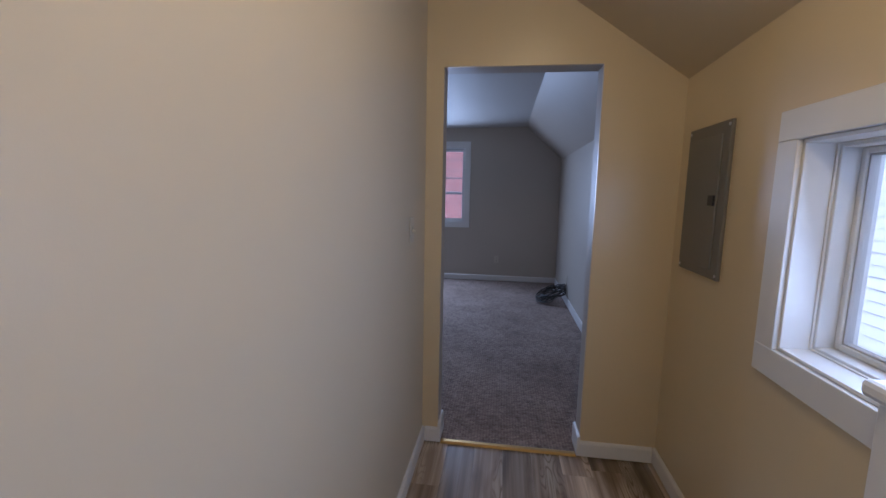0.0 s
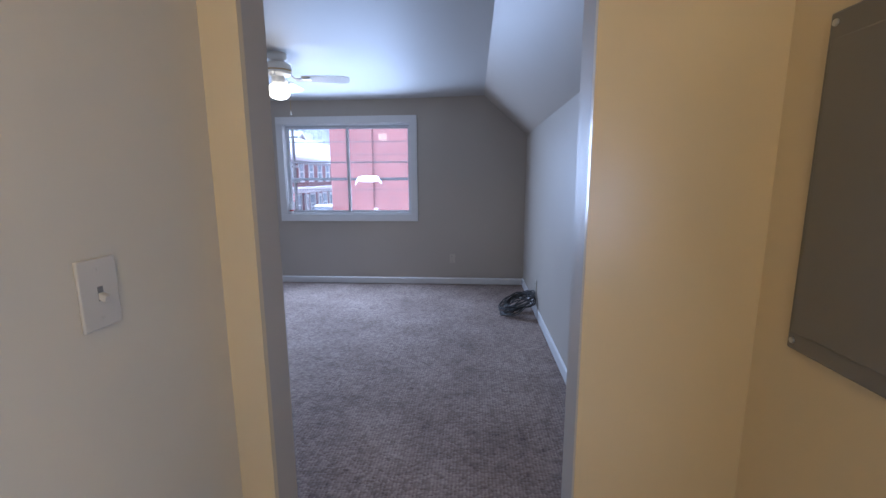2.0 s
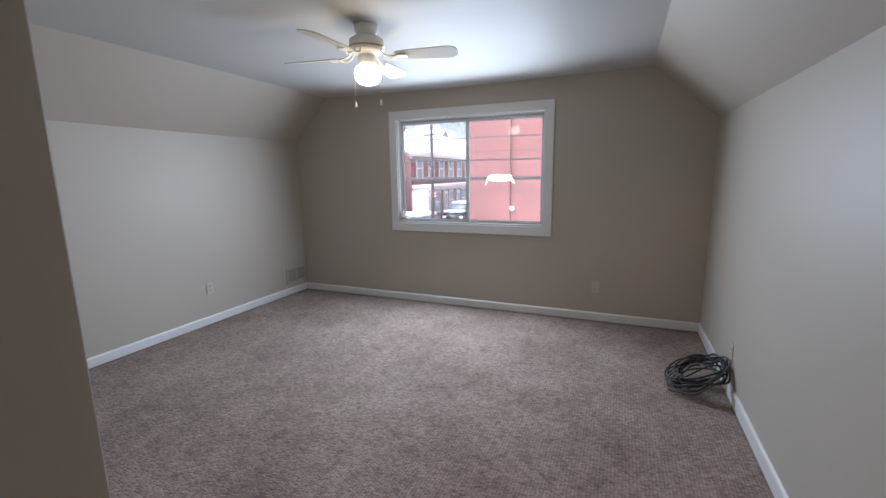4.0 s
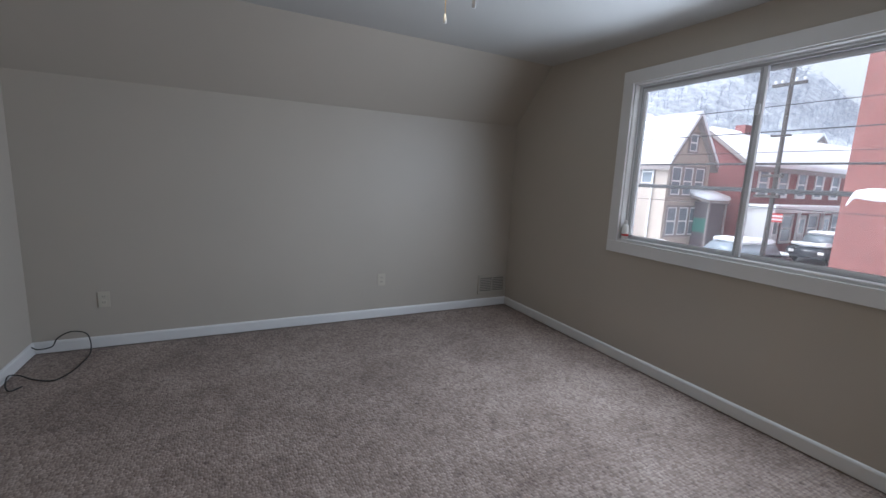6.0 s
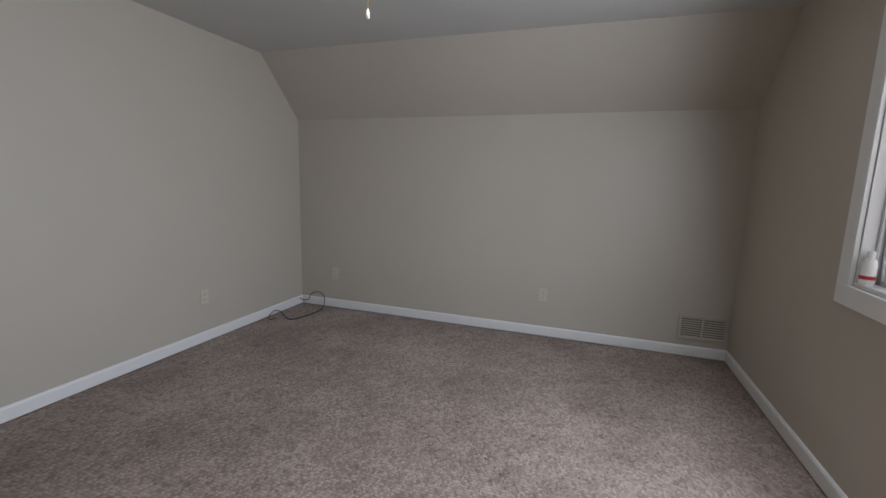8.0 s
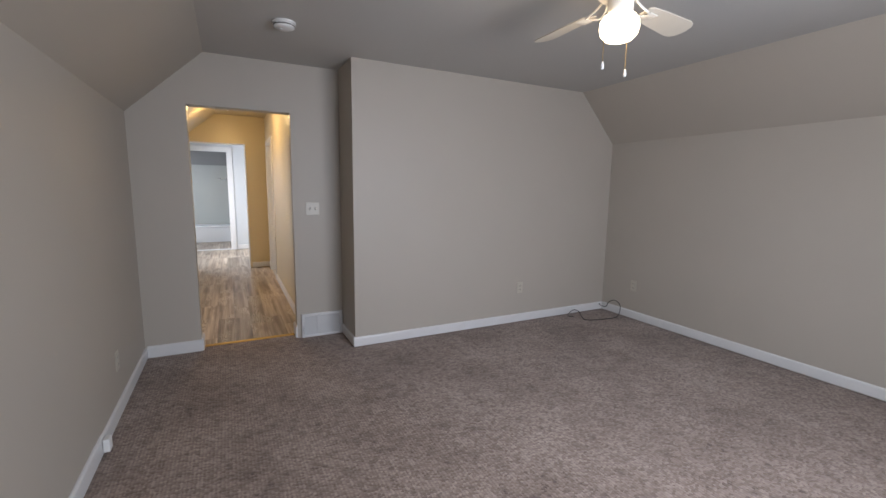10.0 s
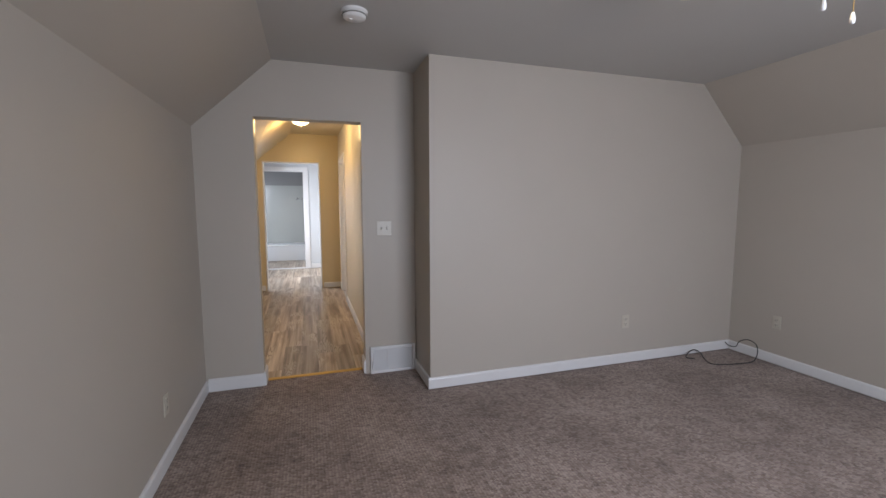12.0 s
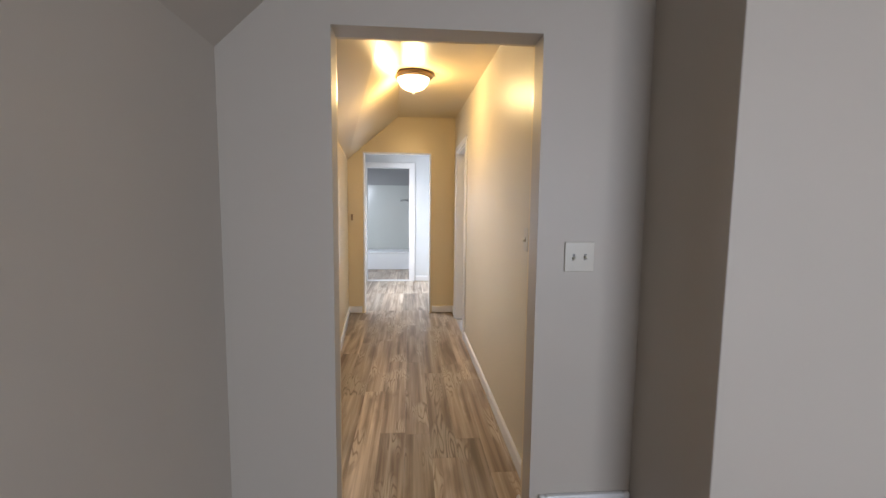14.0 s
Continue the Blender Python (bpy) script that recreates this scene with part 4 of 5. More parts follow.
hl = tagged(empty("ceiling_light", 0.47, -1.95, HZC + 0.066), "flush bronze ceiling light with a lit glass bowl", "ceiling light")
part("pan", lathe([(0, 0.0), (0.150, 0.0), (0.158, -0.012), (0.156, -0.026), (0.140, -0.040), (0.128, -0.044)], 48), BRONZE, hl, "dark bronze ring", smooth=True)
bowl = part("bowl", lathe([(0.130, -0.040), (0.126, -0.062), (0.108, -0.092), (0.078, -0.118), (0.04, -0.132), (0, -0.136)], 48), BOWL, hl, "glowing frosted glass bowl", smooth=True)
bowl.visible_shadow = False
part("finial", lathe([(0, -0.132), (0.02, -0.134), (0.022, -0.140), (0.010, -0.150), (0.012, -0.158), (0, -0.166)], 20), WHITEPL, hl, smooth=True)

# side door: casing, jamb, leaf
sd = tagged(empty("door_1", HXW, (DY0 + DY1) / 2, 0), "white painted panel door in a white casing", "door", kind="structure")
dw = (DY1 - DY0) / 2
for r in ((0.0, -dw - 0.065, 0, 0.018, -dw, 2.06), (0.0, dw, 0, 0.018, dw + 0.065, 2.06), (0.0, -dw - 0.065, 2.06, 0.018, dw + 0.065, 2.125)):
    part("casing", boxes(r, bevel=0.004), TRIM, sd)
for r in ((-0.12, -dw, 0, 0.001, -dw + 0.018, 2.06), (-0.12, dw - 0.018, 0, 0.001, dw, 2.06), (-0.12, -dw + 0.018, 2.042, 0.001, dw - 0.018, 2.06)):
    part("jamb", boxes(r, bevel=0.002), TRIM, sd)
leaf = part("leaf", boxes((-0.119, -dw + 0.02, 0.008, -0.085, dw - 0.02, 2.04), bevel=0.003), TRIM, sd)
for z0, z1 in ((0.22, 0.95), (1.12, 1.88)):
    for s0, s1 in ((-0.29, -0.05), (0.05, 0.29)):
        part("panel", boxes((-0.086, s0, z0, -0.080, s1, z1), bevel=0.003), TRIM, leaf)
knob = lathe([(0, 0), (0.012, 0.0), (0.012, 0.02), (0.026, 0.035), (0.026, 0.05), (0, 0.06)], 20)
bmesh.ops.rotate(knob, verts=knob.verts, matrix=Matrix.Rotation(radians(90), 3, "Y"))
bmesh.ops.translate(knob, verts=knob.verts, vec=(-0.086, dw - 0.09, 0.95))
part("knob", knob, BRASS, leaf, smooth=True)

# lined opening at the hall's end
lo = tagged(empty("door_2", (PX0 + PX1) / 2, HYE, 0), "white lined opening without a door", "opening", kind="structure")
pw = (PX1 - PX0) / 2
for r in ((-pw - 0.001, -0.13, 0, -pw + 0.016, 0.008, PZ), (pw - 0.016, -0.13, 0, pw + 0.001, 0.008, PZ), (-pw + 0.016, -0.13, PZ - 0.016, pw - 0.016, 0.008, PZ + 0.001)):
    part("jamb", boxes(r, bevel=0.002), TRIM, lo)

# bathroom door casing
bd = tagged(empty("door_3", (BX0 + BX1) / 2, PYE, 0), "white cased bathroom doorway", "doorway", kind="structure")
bw = (BX1 - BX0) / 2
for r in ((-bw - 0.11, 0.0, 0, -bw, 0.02, BZ), (bw, 0.0, 0, bw + 0.11, 0.02, BZ), (-bw - 0.11, 0.0, BZ, bw + 0.11, 0.02, BZ + 0.095)):
    part("casing", boxes(r, bevel=0.004), TRIM, bd)
part("saddle", boxes((-bw, -0.12, 0.0, bw, 0.0, 0.012), bevel=0.003), TRIM, bd)

# hook on the far hall wall
hk = tagged(empty("wall_hook", 1.24, HYE, 1.26, 180), "small brown coat hook on the cream wall", "hook")
part("plate", boxes((-0.012, -0.006, -0.04, 0.012, 0, 0.04), bevel=0.002), BRONZE, hk)
part("arm", tube(smooth_path([(0, -0.005, 0.0), (0, -0.04, -0.02), (0, -0.05, 0.015)], 6), 0.005, 8), BRONZE, hk)

# tub and surround
tubo = tagged(empty("bathtub", 0.75, -8.30, 0), "white bathtub with a plain apron", "bathtub")
part("apron", boxes((-1.03, 0.32, 0, 1.2, 0.36, 0.36), bevel=0.008), TUB, tubo)
part("rim", boxes((-1.03, -0.38, 0.36, 1.2, 0.37, 0.40), bevel=0.012), TUB, tubo)
sr = tagged(empty("tub_surround", 0.75, -8.69, 0.40), "glossy pale grey acrylic tub surround panel", "tub surround")
part("back_panel", boxes((-1.03, 0.0, 0, 1.24, 0.015, 1.52), bevel=0.004), SURROUND, sr)
fx = tagged(empty("shower_tap", 0.62, -8.675, 1.575), "chrome twin-handle shower fitting", "tap")
for x in (-0.07, 0.07):
    bm = lathe([(0, 0), (0.03, 0), (0.028, 0.012), (0.018, 0.02), (0.02, 0.05), (0, 0.055)], 20)
    bmesh.ops.rotate(bm, verts=bm.verts, matrix=Matrix.Rotation(radians(-90), 3, "X"))
    bmesh.ops.translate(bm, verts=bm.verts, vec=(x, 0, 0))
    part("handle", bm, STEEL, fx, smooth=True)
part("pipe", tube([Vector((-0.07, 0.02, 0)), Vector((0.07, 0.02, 0))], 0.01, 10), STEEL, fx)

# ---------------------------------------------------------------- outside
GZ = -2.2
structure("ground", boxes((-400, -300, GZ - 0.5, 400, 500, GZ)), SNOW, "snow-covered ground", "ground")
structure("road", boxes((-60, 10.5, GZ, 60, 17.0, GZ + 0.02)), ASPHALT, "wet grey road with slush", "road")
structure("road_side", boxes((-12.0, 17.0, GZ, -8.0, 80, GZ + 0.024)), ASPHALT, "wet grey side street with slush", "road")
for a, b, c, d in ((-60, 17.0, -12.0, 17.2), (-8.0, 17.0, 60, 17.2), (-12.2, 17.2, -12.0, 80), (-8.0, 17.2, -7.8, 80)):
    structure("kerb", boxes((a, b, GZ, c, d, GZ + 0.15), bevel=0.02), HOUSEWHITE, "pale kerb with snow", "kerb")


def house_window(parent, m, w=0.9, h=1.5, trim=DARKTRIM, t=0.10):
    """A sash window; face to -y in its own frame, sill middle at the origin."""
    def put(name, bm, material, par):
        bmesh.ops.transform(bm, verts=bm.verts, matrix=m)
        return part(name, bm, material, par)
    win = put("window", boxes((-w / 2 - t, -0.05, -t, -w / 2, 0.02, h + t), (w / 2, -0.05, -t, w / 2 + t, 0.02, h + t), (-w / 2, -0.05, h, w / 2, 0.02, h + t), (-w / 2, -0.07, -t, w / 2, 0.02, 0)), trim, parent)
    put("pane", boxes((-w / 2, -0.012, 0, w / 2, 0.0, h)), DARKGLASS, win)
    put("sash", boxes((-w / 2, -0.035, 0, -w / 2 + 0.06, -0.012, h), (w / 2 - 0.06, -0.035, 0, w / 2, -0.012, h), (-w / 2 + 0.06, -0.035, h / 2 - 0.04, w / 2 - 0.06, -0.012, h / 2 + 0.04),
                       (-w / 2 + 0.06, -0.035, 0, w / 2 - 0.06, -0.012, 0.06), (-w / 2 + 0.06, -0.035, h - 0.06, w / 2 - 0.06, -0.012, h)), HOUSEWHITE, win)
    return win


def gable_roof(parent, pts, axis, a, b, thick=0.22, over=0.3, name="roof"):
    """Two snow-laden slabs over a gable given as (left, ridge, right) in the plane across the axis."""
    (x0, z0), (x1, z1), (x2, z2) = pts
    for (xa, za), (xb, zb) in (((x0, z0), (x1, z1)), ((x2, z2), (x1, z1))):
        s = (za - zb) / (xa - xb)
        xe = xa + (over if xa > xb else -over)
        ze = zb + s * (xe - xb)
        bm = bmesh.new()
        prism(bm, [(xe, ze), (xb, zb), (xb, zb + thick), (xe, ze + thick)], axis, a - over, b + over)
        bmesh.ops.subdivide_edges(bm, edges=bm.edges, cuts=6, use_grid_fill=True)
        for v in bm.verts:
            v.co.z += 0.05 * noise.noise(v.co * 0.7)
        part(name, bm, SNOW, parent, "thick snow on the roof", smooth=True)
        bm = bmesh.new()
        prism(bm, [(xe, ze - 0.27), (xb, zb - 0.27), (xb, zb - 0.005), (xe, ze - 0.005)], axis, a - over + 0.02, b + over - 0.02)
        part("eave", bm, DARKTRIM, parent)


def beige_house():
    h = tagged(empty("beige_house", 0, 0, 0), "beige two-storey house with snowy gable roofs", "house")
    h.location = (0, 0, 0)
    bm = bmesh.new()
    prism(bm, [(22.0, GZ), (25.4, GZ), (25.4, 2.98), (23.7, 5.2), (22.0, 2.98)], "x", -18.2, -14.5)
    part("wall", bm, BEIGE, h)
    gable_roof(h, [(22.0, 2.98), (23.7, 5.2), (25.4, 2.98)], "x", -18.2, -14.5)
    bm = bmesh.new()
    prism(bm, [(-25.4, GZ), (-18.1, GZ), (-18.1, 3.5), (-21.75, 6.4), (-25.4, 3.5)], "y", 21.9, 29.0)
    part("wing", bm, BEIGE, h)
    gable_roof(h, [(-25.4, 3.5), (-21.75, 6.4), (-18.1, 3.5)], "y", 21.9, 29.0)
    part("band", boxes((-25.4, 21.80, 3.25, -18.1, 21.9, 3.5)), DARKTRIM, h)
    part("band", boxes((-18.1, 21.90, 2.80, -14.5, 22.0, 2.98)), DARKTRIM, h)
    for x, z, w in ((-22.2, 3.95, 0.75), (-21.3, 3.95, 0.75), (-22.6, 1.85, 0.85), (-19.85, 1.85, 0.75)):
        house_window(h, Matrix.Translation((x, 21.895, z)), w, 1.25)
    for x, z in ((-17.6, -0.6), (-15.7, 1.6)):
        house_window(h, Matrix.Translation((x, 21.995, z)), 0.72, 1.25)
    turn = Matrix.Rotation(radians(90), 4, "Z")
    for y, z, w, hh in ((22.65, 1.05, 0.75, 1.45), (23.6, 1.05, 0.75, 1.45), (24.55, 1.05, 0.75, 1.45), (22.65, -1.1, 0.75, 1.5), (23.6, -1.1, 0.75, 1.5), (24.5, -1.1, 0.75, 1.5), (23.7, 3.35, 0.6, 0.9)):
        house_window(h, Matrix.Translation((-14.495, y, z)) @ turn, w, hh)
    part("downpipe", tube([Vector((-15.3, 21.9, GZ)), Vector((-15.3, 21.9, 2.7))], 0.05, 8), HOUSEWHITE, h)
    # side porch under a lean-to roof, with a green screen
    part("porch_roof", boxes((-23.0, 19.9, 1.12, -17.1, 21.9, 1.27)), DARKTRIM, h)
    bm = boxes((-23.1, 19.8, 1.27, -17.0, 21.9, 1.50))
    bmesh.ops.bevel(bm, geom=list(bm.edges), offset=0.09, segments=3, affect="EDGES")
    part("porch_snow", bm, SNOW, h, "snow on the porch roof", smooth=True)
    for x in (-22.7, -20.8, -18.9, -17.3):
        part("porch_post", boxes((x - 0.045, 20.1, GZ, x + 0.045, 20.19, 1.12)), HOUSEWHITE, h)
    part("awning", boxes((-22.6, 20.3, -0.85, -17.35, 20.36, 0.55)), GREEN, h, "green canvas screen")
    part("porch_wall", boxes((-22.7, 20.4, GZ, -17.35, 20.5, -0.85)), PORCHDIM, h)
    # dim entry porch against the gable end, under a snowy lean-to roof
    bm = bmesh.new()
    prism(bm, [(-14.5, 0.95), (-13.4, 0.70), (-13.4, 0.85), (-14.5, 1.10)], "y", 24.0, 25.8)
    part("entry_roof", bm, DARKTRIM, h)
    bm = bmesh.new()
    prism(bm, [(-14.5, 1.105), (-13.34, 0.84), (-13.34, 1.06), (-14.5, 1.42)], "y", 23.9, 25.8)
    bmesh.ops.bevel(bm, geom=list(bm.edges), offset=0.06, segments=2, affect="EDGES")
    part("entry_snow", bm, SNOW, h, "snow on the entry roof", smooth=True)
    part("entry_wall", boxes((-14.5, 24.5, GZ, -13.6, 25.7, 0.74)), PORCHDIM, h)
    part("entry_screen", boxes((-14.4, 24.42, -0.9, -13.7, 24.48, -0.15)), GREEN, h, "teal canvas screen")
    for y in (24.1, 25.6):
        part("porch_post", boxes((-13.52, y, GZ, -13.44, y + 0.08, 0.71)), DARKTRIM, h)
    return h


beige_house()


def row_house():
    h = tagged(empty("brick_row_house", 0, 0, 0), "red brick row house with a snowy roof and white porch", "house")
    bm = bmesh.new()
    prism(bm, [(-18.2, GZ), (-13.3, GZ), (-13.3, 3.0), (-15.6, 4.8), (-18.2, 3.0)], "y", 27.0, 46.0)
    part("wall", bm, ROWBRICK, h)
    gable_roof(h, [(-18.2, 3.0), (-15.6, 4.8), (-13.3, 3.0)], "y", 27.0, 46.0)
    part("chimney", boxes((-15.9, 29.5, 4.2, -15.3, 30.2, 5.35), bevel=0.02), ROWBRICK, h)
    turn = Matrix.Rotation(radians(90), 4, "Z")
    for k in range(9):
        house_window(h, Matrix.Translation((-13.295, 28.4 + 2.05 * k, 1.2)) @ turn, 0.9, 1.45, HOUSEWHITE)
    for k in range(6):
        y = 28.6 + 3.0 * k
        house_window(h, Matrix.Translation((-13.295, y, -1.5)) @ turn, 1.1, 1.6, HOUSEWHITE)
        dr = part("door", boxes((-13.30, y + 1.2, GZ, -13.24, y + 2.1, 0.1)), HOUSEWHITE, h)
        part("pane", boxes((-13.245, y + 1.4, -1.0, -13.235, y + 1.9, -0.15)), DARKGLASS, dr)
    part("porch_roof", boxes((-13.3, 27.2, 0.35, -11.9, 46, 0.55)), HOUSEWHITE, h)
    part("porch_snow", boxes((-13.3, 27.1, 0.55, -11.8, 46, 0.75), bevel=0.05), SNOW, h)
    for k in range(8):
        y = 27.4 + 2.6 * k
        part("porch_post", boxes((-12.1, y, GZ, -11.98, y + 0.12, 0.35)), HOUSEWHITE, h)
    part("porch_side", boxes((-13.28, 27.02, -1.2, -12.0, 27.1, 0.35)), HOUSEWHITE, h)
    return h


row_house()

bh = tagged(empty("far_house", 0, 0, 0), "tan gabled house with snow on its roof", "house")
bm = bmesh.new()
prism(bm, [(50.0, GZ), (58.0, GZ), (58.0, 4.6), (54.0, 7.2), (50.0, 4.6)], "x", -34.0, -22.0)
part("wall", bm, BEIGE, bh)
gable_roof(bh, [(50.0, 4.6), (54.0, 7.2), (58.0, 4.6)], "x", -34.0, -22.0)


def tall_building():
    h = tagged(empty("brick_building", 0, 0, 0), "tall plain red painted brick building", "building")
    part("wall", boxes((-7.3, 22.0, GZ, 9.0, 36.0, 11.0)), REDBRICK, h)
    for x in (-5.8, 2.4):
        part("pilaster", boxes((x, 21.86, GZ, x + 0.85, 22.0, 11.0), bevel=0.01), REDBRICK, h)
    part("parapet", boxes((-7.4, 21.9, 11.0, 9.1, 36.1, 11.3)), SNOW, h)
    part("patch", boxes((-4.93, 21.82, -0.42, -4.72, 21.98, -0.22), bevel=0.005), HOUSEWHITE, h, "small pale vent cover")
    part("patch", boxes((-4.85, 21.96, 4.74, -4.65, 22.0, 4.92), bevel=0.005), HOUSEWHITE, h, "small pale vent cover")
    return h


tall_building()


def utility_pole():
    p = tagged(empty("utility_pole", -7.86, 18.5, GZ), "weathered wooden utility pole with a crossarm", "utility pole")
    part("pole", tube([Vector((0, 0, 0)), Vector((0.02, 0, 4)), Vector((0, 0, 9.2))], 0.085, 12, taper=0.7), WOODPOLE, p, smooth=True)
    for z in (7.1, 8.6):
        part("crossarm", boxes((-0.5, -0.16, z, 0.5, -0.06, z + 0.09), bevel=0.01), WOODPOLE, p)
        for x in (-0.42, -0.2, 0.2, 0.42):
            part("insulator", lathe([(0, 0), (0.04, 0), (0.05, 0.05), (0.03, 0.09), (0, 0.10)], 10, at=(x, -0.11, z + 0.12)), HOUSEWHITE, p)
    part("bracket", boxes((-0.3, -0.14, 5.45, 0.3, -0.06, 5.52), (-0.5, -0.2, 3.4, 0.3, -0.12, 3.5), (-0.35, -0.2, 4.1, 0.3, -0.12, 4.2)), WOODPOLE, p)
    return p


utility_pole()


def wire(z0, z1, r, y=9.0, sag=0.06):
    pts = [Vector((x, y + 0.01 * x, z0 + (z1 - z0) * (x + 30) / 60 - sag * (1 - (x / 30) ** 2))) for x in range(-30, 31, 3)]
    ob = part("overhead_wire", tube(pts, r, 6), WIRE)
    return tagged(ob, "dark overhead utility wire across the street", "wire", "overhead wires")


for x in (-30, 30):
    ep2 = tagged(empty("wire_pole", x, 9 + 0.01 * x, GZ), "wooden pole that carries the street wires", "utility pole", "wire poles")
    part("pole", tube([Vector((0, 0, 0)), Vector((0, 0, 5.6))], 0.15, 12, taper=0.75), WOODPOLE, ep2, smooth=True)
for z0, z1, r in ((2.35, 2.28, 0.009), (2.02, 2.02, 0.005), (1.92, 1.76, 0.016), (1.48, 1.42, 0.034), (1.22, 1.18, 0.005), (2.75, 2.60, 0.006)):
    wire(z0, z1, r)

bm = bmesh.new()
bmesh.ops.create_icosphere(bm, subdivisions=4, radius=1.0)
for v in bm.verts:
    k = 1 + 0.16 * noise.noise(v.co * 2.6) + 0.07 * noise.noise(v.co * 7)
    end = max(0.0, abs(v.co.x) - 0.66) / 0.34
    hang = (0.16 if v.co.x < 0 else 0.11) * end ** 1.4
    v.co = Vector((math.copysign(abs(v.co.x) ** 0.8, v.co.x) * 0.33, v.co.y * 0.07 * k, v.co.z * 0.072 * k + 0.02 * noise.noise(v.co * 1.7) - hang))
cl = part("snow_clump", bm, SNOW, None, smooth=True)
cl.location = (-1.985, 8.98, 1.395)
tagged(cl, "clump of snow hanging on an overhead wire", "snow")


def car(x, y, rz, paint, label):
    c = tagged(empty("car", x, y, GZ + 0.02, rz), label, "car", "parked cars")
    bm = bmesh.new()
    prism(bm, [(-2.15, 0.35), (-2.2, 0.6), (-2.1, 0.88), (-1.3, 0.98), (1.9, 0.98), (2.15, 0.9), (2.2, 0.55), (2.1, 0.32)], "y", -0.88, 0.88)
    bmesh.ops.bevel(bm, geom=list(bm.edges), offset=0.07, segments=2, affect="EDGES")
    part("body", bm, paint, c, smooth=True)
    bm = bmesh.new()
    prism(bm, [(-1.2, 0.95), (-0.55, 1.45), (1.2, 1.47), (1.75, 0.95)], "y", -0.76, 0.76)
    bmesh.ops.bevel(bm, geom=list(bm.edges), offset=0.06, segments=2, affect="EDGES")
    part("cabin", bm, DARKGLASS, c, smooth=True)
    for nm, x0, x1, z, w in (("roof_snow", -0.6, 1.25, 1.46, 0.74), ("hood_snow", -2.1, -1.15, 0.95, 0.80), ("trunk_snow", 1.65, 2.1, 0.95, 0.8)):
        bm = boxes((x0, -w, z, x1, w, z + 0.17))
        bmesh.ops.bevel(bm, geom=list(bm.edges), offset=0.08, segments=3, affect="EDGES")
        bmesh.ops.subdivide_edges(bm, edges=[e for e in bm.edges if e.calc_length() > 0.25], cuts=4, use_grid_fill=True)
        for v in bm.verts:
            v.co += Vector((0.05, 0.05, 0.05)) * noise.noise(Vector((v.co.x, v.co.y, v.co.z + 3.1 * x0)) * 2.3)
        part(nm, bm, SNOW, c, "rounded layer of snow", smooth=True)
    for x0 in (-1.35, 1.35):
        for y0 in (-0.86, 0.70):
            bm = lathe([(0, 0), (0.31, 0), (0.33, 0.03), (0.33, 0.14), (0.31, 0.16), (0, 0.16)], 20)
            bmesh.ops.rotate(bm, verts=bm.verts, matrix=Matrix.Rotation(radians(-90), 3, "X"))
            bmesh.ops.translate(bm, verts=bm.verts, vec=(x0, y0, 0.33))
            part("wheel", bm, BLACK, c)
    for y0 in (-0.75, 0.5):
        part("tail_light", boxes((2.14, y0, 0.65, 2.2, y0 + 0.25, 0.82), bevel=0.02), CARRED, c)
        part("headlight", boxes((-2.2, y0, 0.6, -2.13, y0 + 0.25, 0.74), bevel=0.02), WHITEPL, c)
    return c


car(-9.9, 20.6, 80, CARDARK, "dark car under thick snow parked on the side street")
car(-10.2, 15.4, 2, CARDARK, "dark car with red tail lights and a snowy roof")
car(-10.6, 30.0, 92, CARDARK, "dark snow-topped car parked far down the street")

fl = tagged(empty("flag", -12.0, 27.3, 0.2), "small striped flag on a slanted pole", "flag")
part("pole", tube([Vector((0, 0, 0)), Vector((0.5, -0.5, 0.6))], 0.02, 8), HOUSEWHITE, fl)
for k in range(5):
    part("stripe", boxes((0.12, -0.34, 0.05 - 0.09 * k, 0.62, -0.33, 0.14 - 0.09 * k)), REDPL if k % 2 == 0 else HOUSEWHITE, fl)

# wooded hillside under snow
bm = bmesh.new()
nx, ny = 110, 50
grid = []
for j in range(ny + 1):
    row = []
    for i in range(nx + 1):
        x, y = -170 + 260 * i / nx, 62 + 110 * j / ny
        rise = min(1.0, (y - 62) / 55) ** 0.8
        top = 46 - 34 / (1 + math.exp(-(x + 62) / 9)) + 2 * math.sin(x * 0.05)
        z = GZ + top * rise + (1.6 * noise.noise(Vector((x, y, 0)) * 0.12) + 1.0 * noise.noise(Vector((x, y, 3)) * 0.45)) * rise
        row.append(bm.verts.new((x, y, z)))
    grid.append(row)
for j in range(ny):
    for i in range(nx):
        bm.faces.new((grid[j][i], grid[j][i + 1], grid[j + 1][i + 1], grid[j + 1][i]))
structure("backdrop", bm, BRANCH, "steep snowy wooded hillside", "hillside")
rnd = random.Random(11)
bm = bmesh.new()
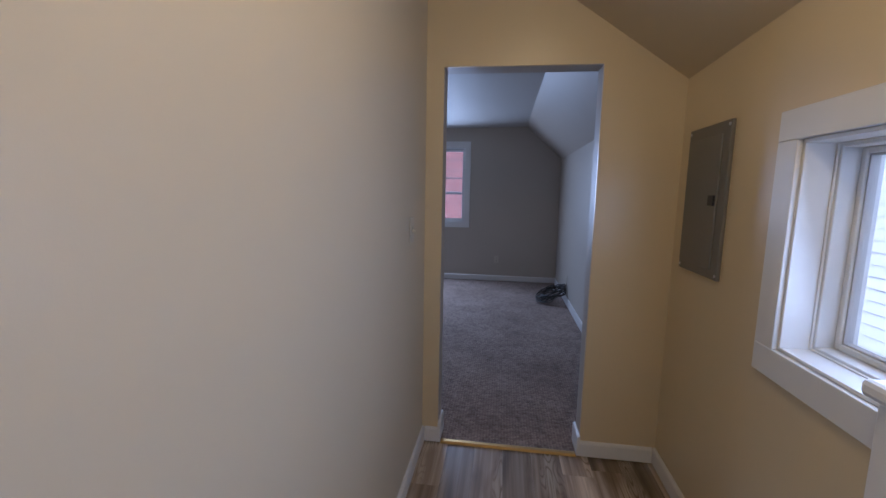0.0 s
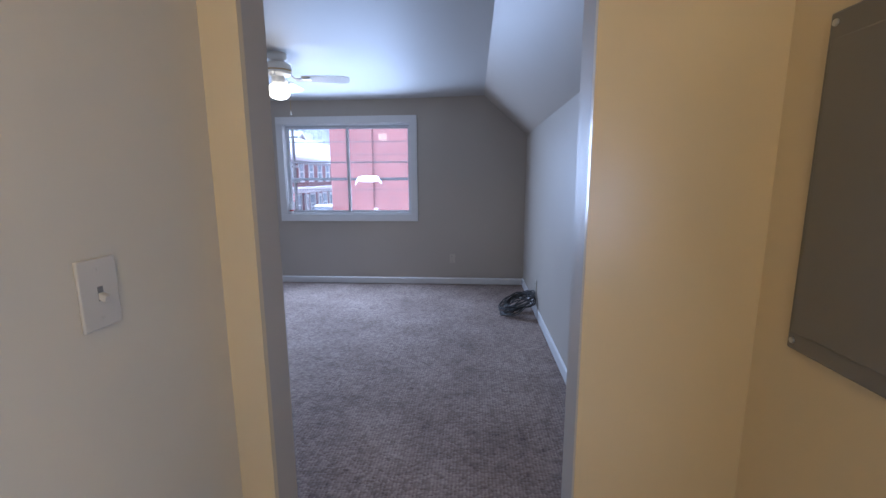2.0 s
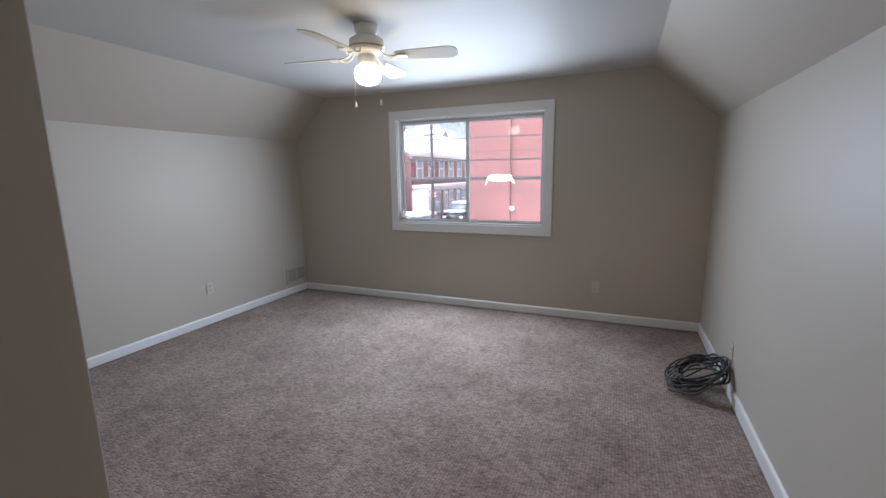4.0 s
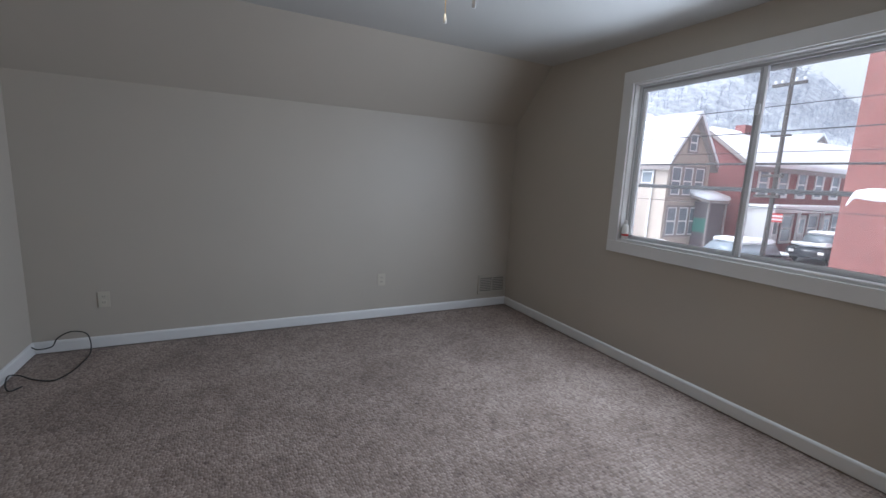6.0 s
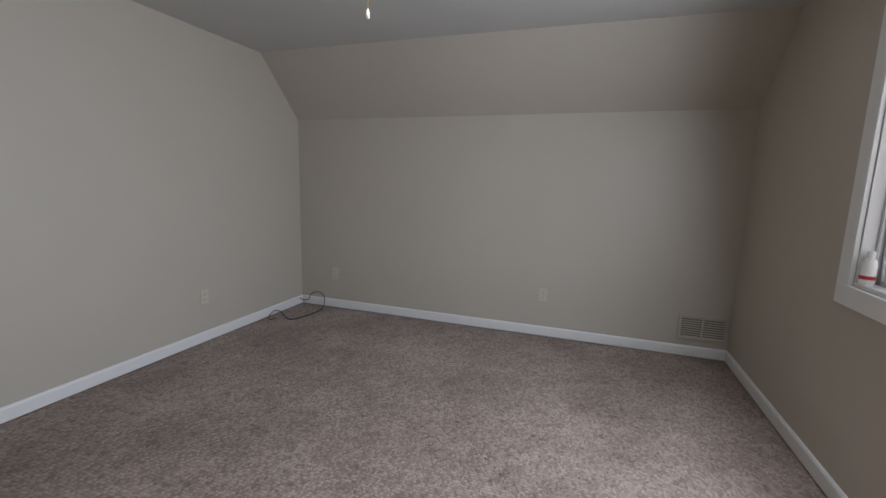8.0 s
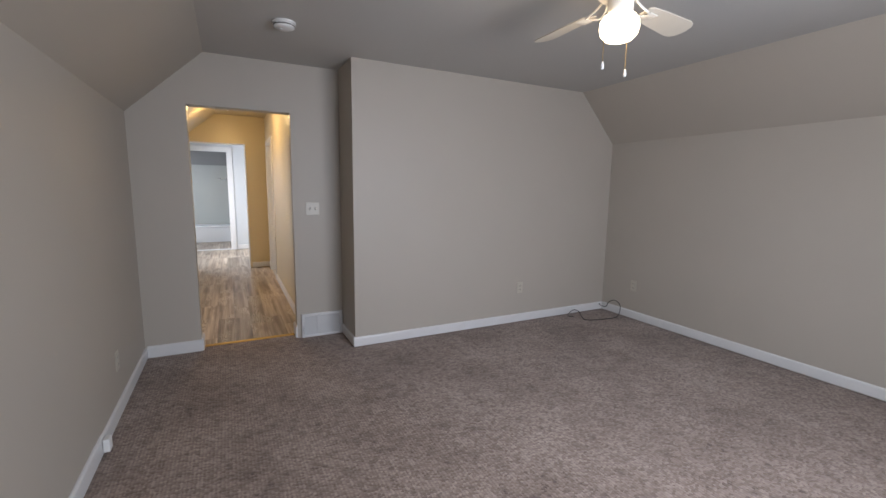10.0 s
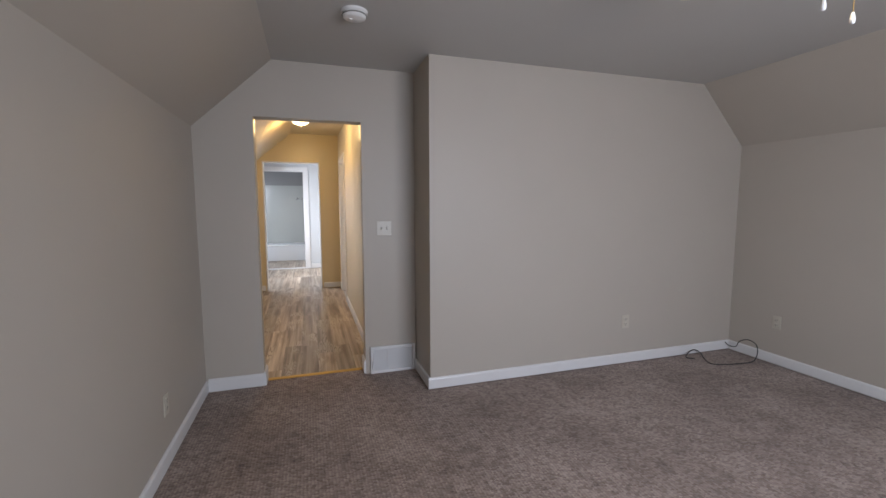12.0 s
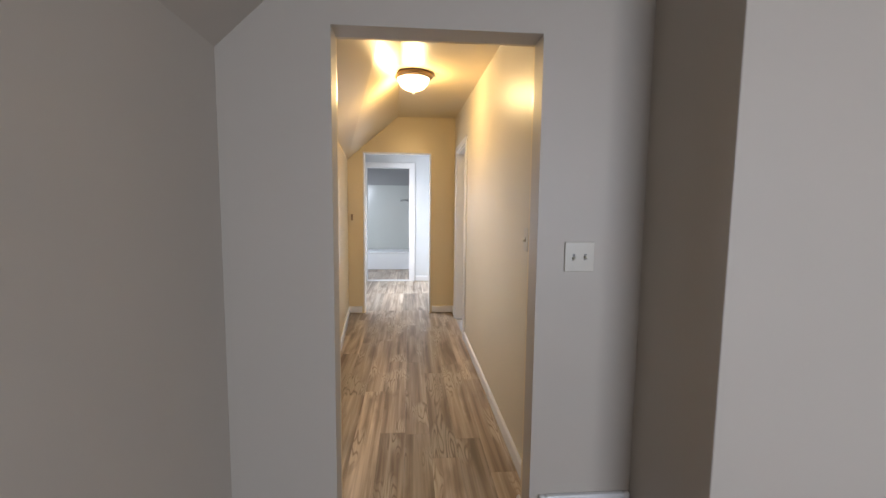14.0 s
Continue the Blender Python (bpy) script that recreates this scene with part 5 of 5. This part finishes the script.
for k in range(1900):
    i, j = rnd.randrange(5, 80), rnd.randrange(6, 44)
    x, y = -170 + 260 * (i + rnd.random()) / nx, 62 + 110 * (j + rnd.random()) / ny
    rise = min(1.0, (y - 62) / 55) ** 0.8
    top = 46 - 34 / (1 + math.exp(-(x + 62) / 9)) + 2 * math.sin(x * 0.05)
    z = GZ + top * rise - 0.8
    hgt = rnd.uniform(2.5, 5.5)
    tube([Vector((x, y, z)), Vector((x + rnd.uniform(-0.7, 0.7), y, z + hgt))], 0.08, 3, bm, 0.3)
    for b in range(9):
        zz = z + hgt * rnd.uniform(0.35, 0.95)
        a = rnd.uniform(0, 6.28)
        ln = rnd.uniform(0.7, 1.7)
        tube([Vector((x, y, zz)), Vector((x + ln * math.cos(a), y + ln * math.sin(a), zz + ln * 0.6))], 0.05, 3, bm, 0.4)
tagged(part("woods", bm, BAREWOOD), "bare snowy trees on the hillside", "trees", kind="stuff")

# neighbour's clapboard wall close beside the side window
nb = tagged(empty("neighbour_house", 3.6, 0, 0), "white clapboard wall of the house next door", "house")
part("wall", boxes((0.03, -8, GZ, 0.3, 14, 5.5)), SIDING, nb)
me = None
for k in range(59):
    if me is None:
        bm = bmesh.new()
        prism(bm, [(0.03, 0.006), (0.010, 0.006), (0.020, 0.108), (0.03, 0.108)], "y", -8, 14)
        me = mesh_of(bm, "board", SIDING)
    b = new("board", me)
    b.parent = nb
    b.location = (0, 0, -1.0 + 0.108 * k)

# ---------------------------------------------------------------- floor planks, piece by piece
rnd = random.Random(3)
plank_me = {}
x = -0.085
while x < 1.285:
    w = 0.152
    y = HT + 0.001 - rnd.uniform(0.1, 1.2)
    ends = [HT + 0.003]
    yy = y
    while yy > -4.07:
        if yy < HT - 0.01:
            ends.append(yy)
        yy -= 1.22
    ends.append(-4.07)
    for a, b in zip(ends, ends[1:]):
        L = round(a - b - 0.0008, 4)
        wx = min(w - 0.0007, 1.29 - x)
        key = (round(wx, 4), L)
        if key not in plank_me:
            plank_me[key] = mesh_of(boxes((0, -L, -0.010, wx, 0, 0.0), bevel=0.0005), "plank", PLANK)
        p = new("plank", plank_me[key])
        p.parent = floor_hall
        p.location = (x, a, 0)
    x += w
# the passage and bathroom are floored with the same planks
x = -0.17
while x < 1.55:
    for k in range(4):
        a = -4.072 - 1.16 * k
        key = ("p",)
        if key not in plank_me:
            plank_me[key] = mesh_of(boxes((0, -1.1592, -0.010, 0.1513, 0, -0.0005), bevel=0.0005), "plank", PLANK)
        p = new("plank", plank_me[key])
        p.parent = floor_hall
        p.location = (x, a, 0)
    x += 0.152
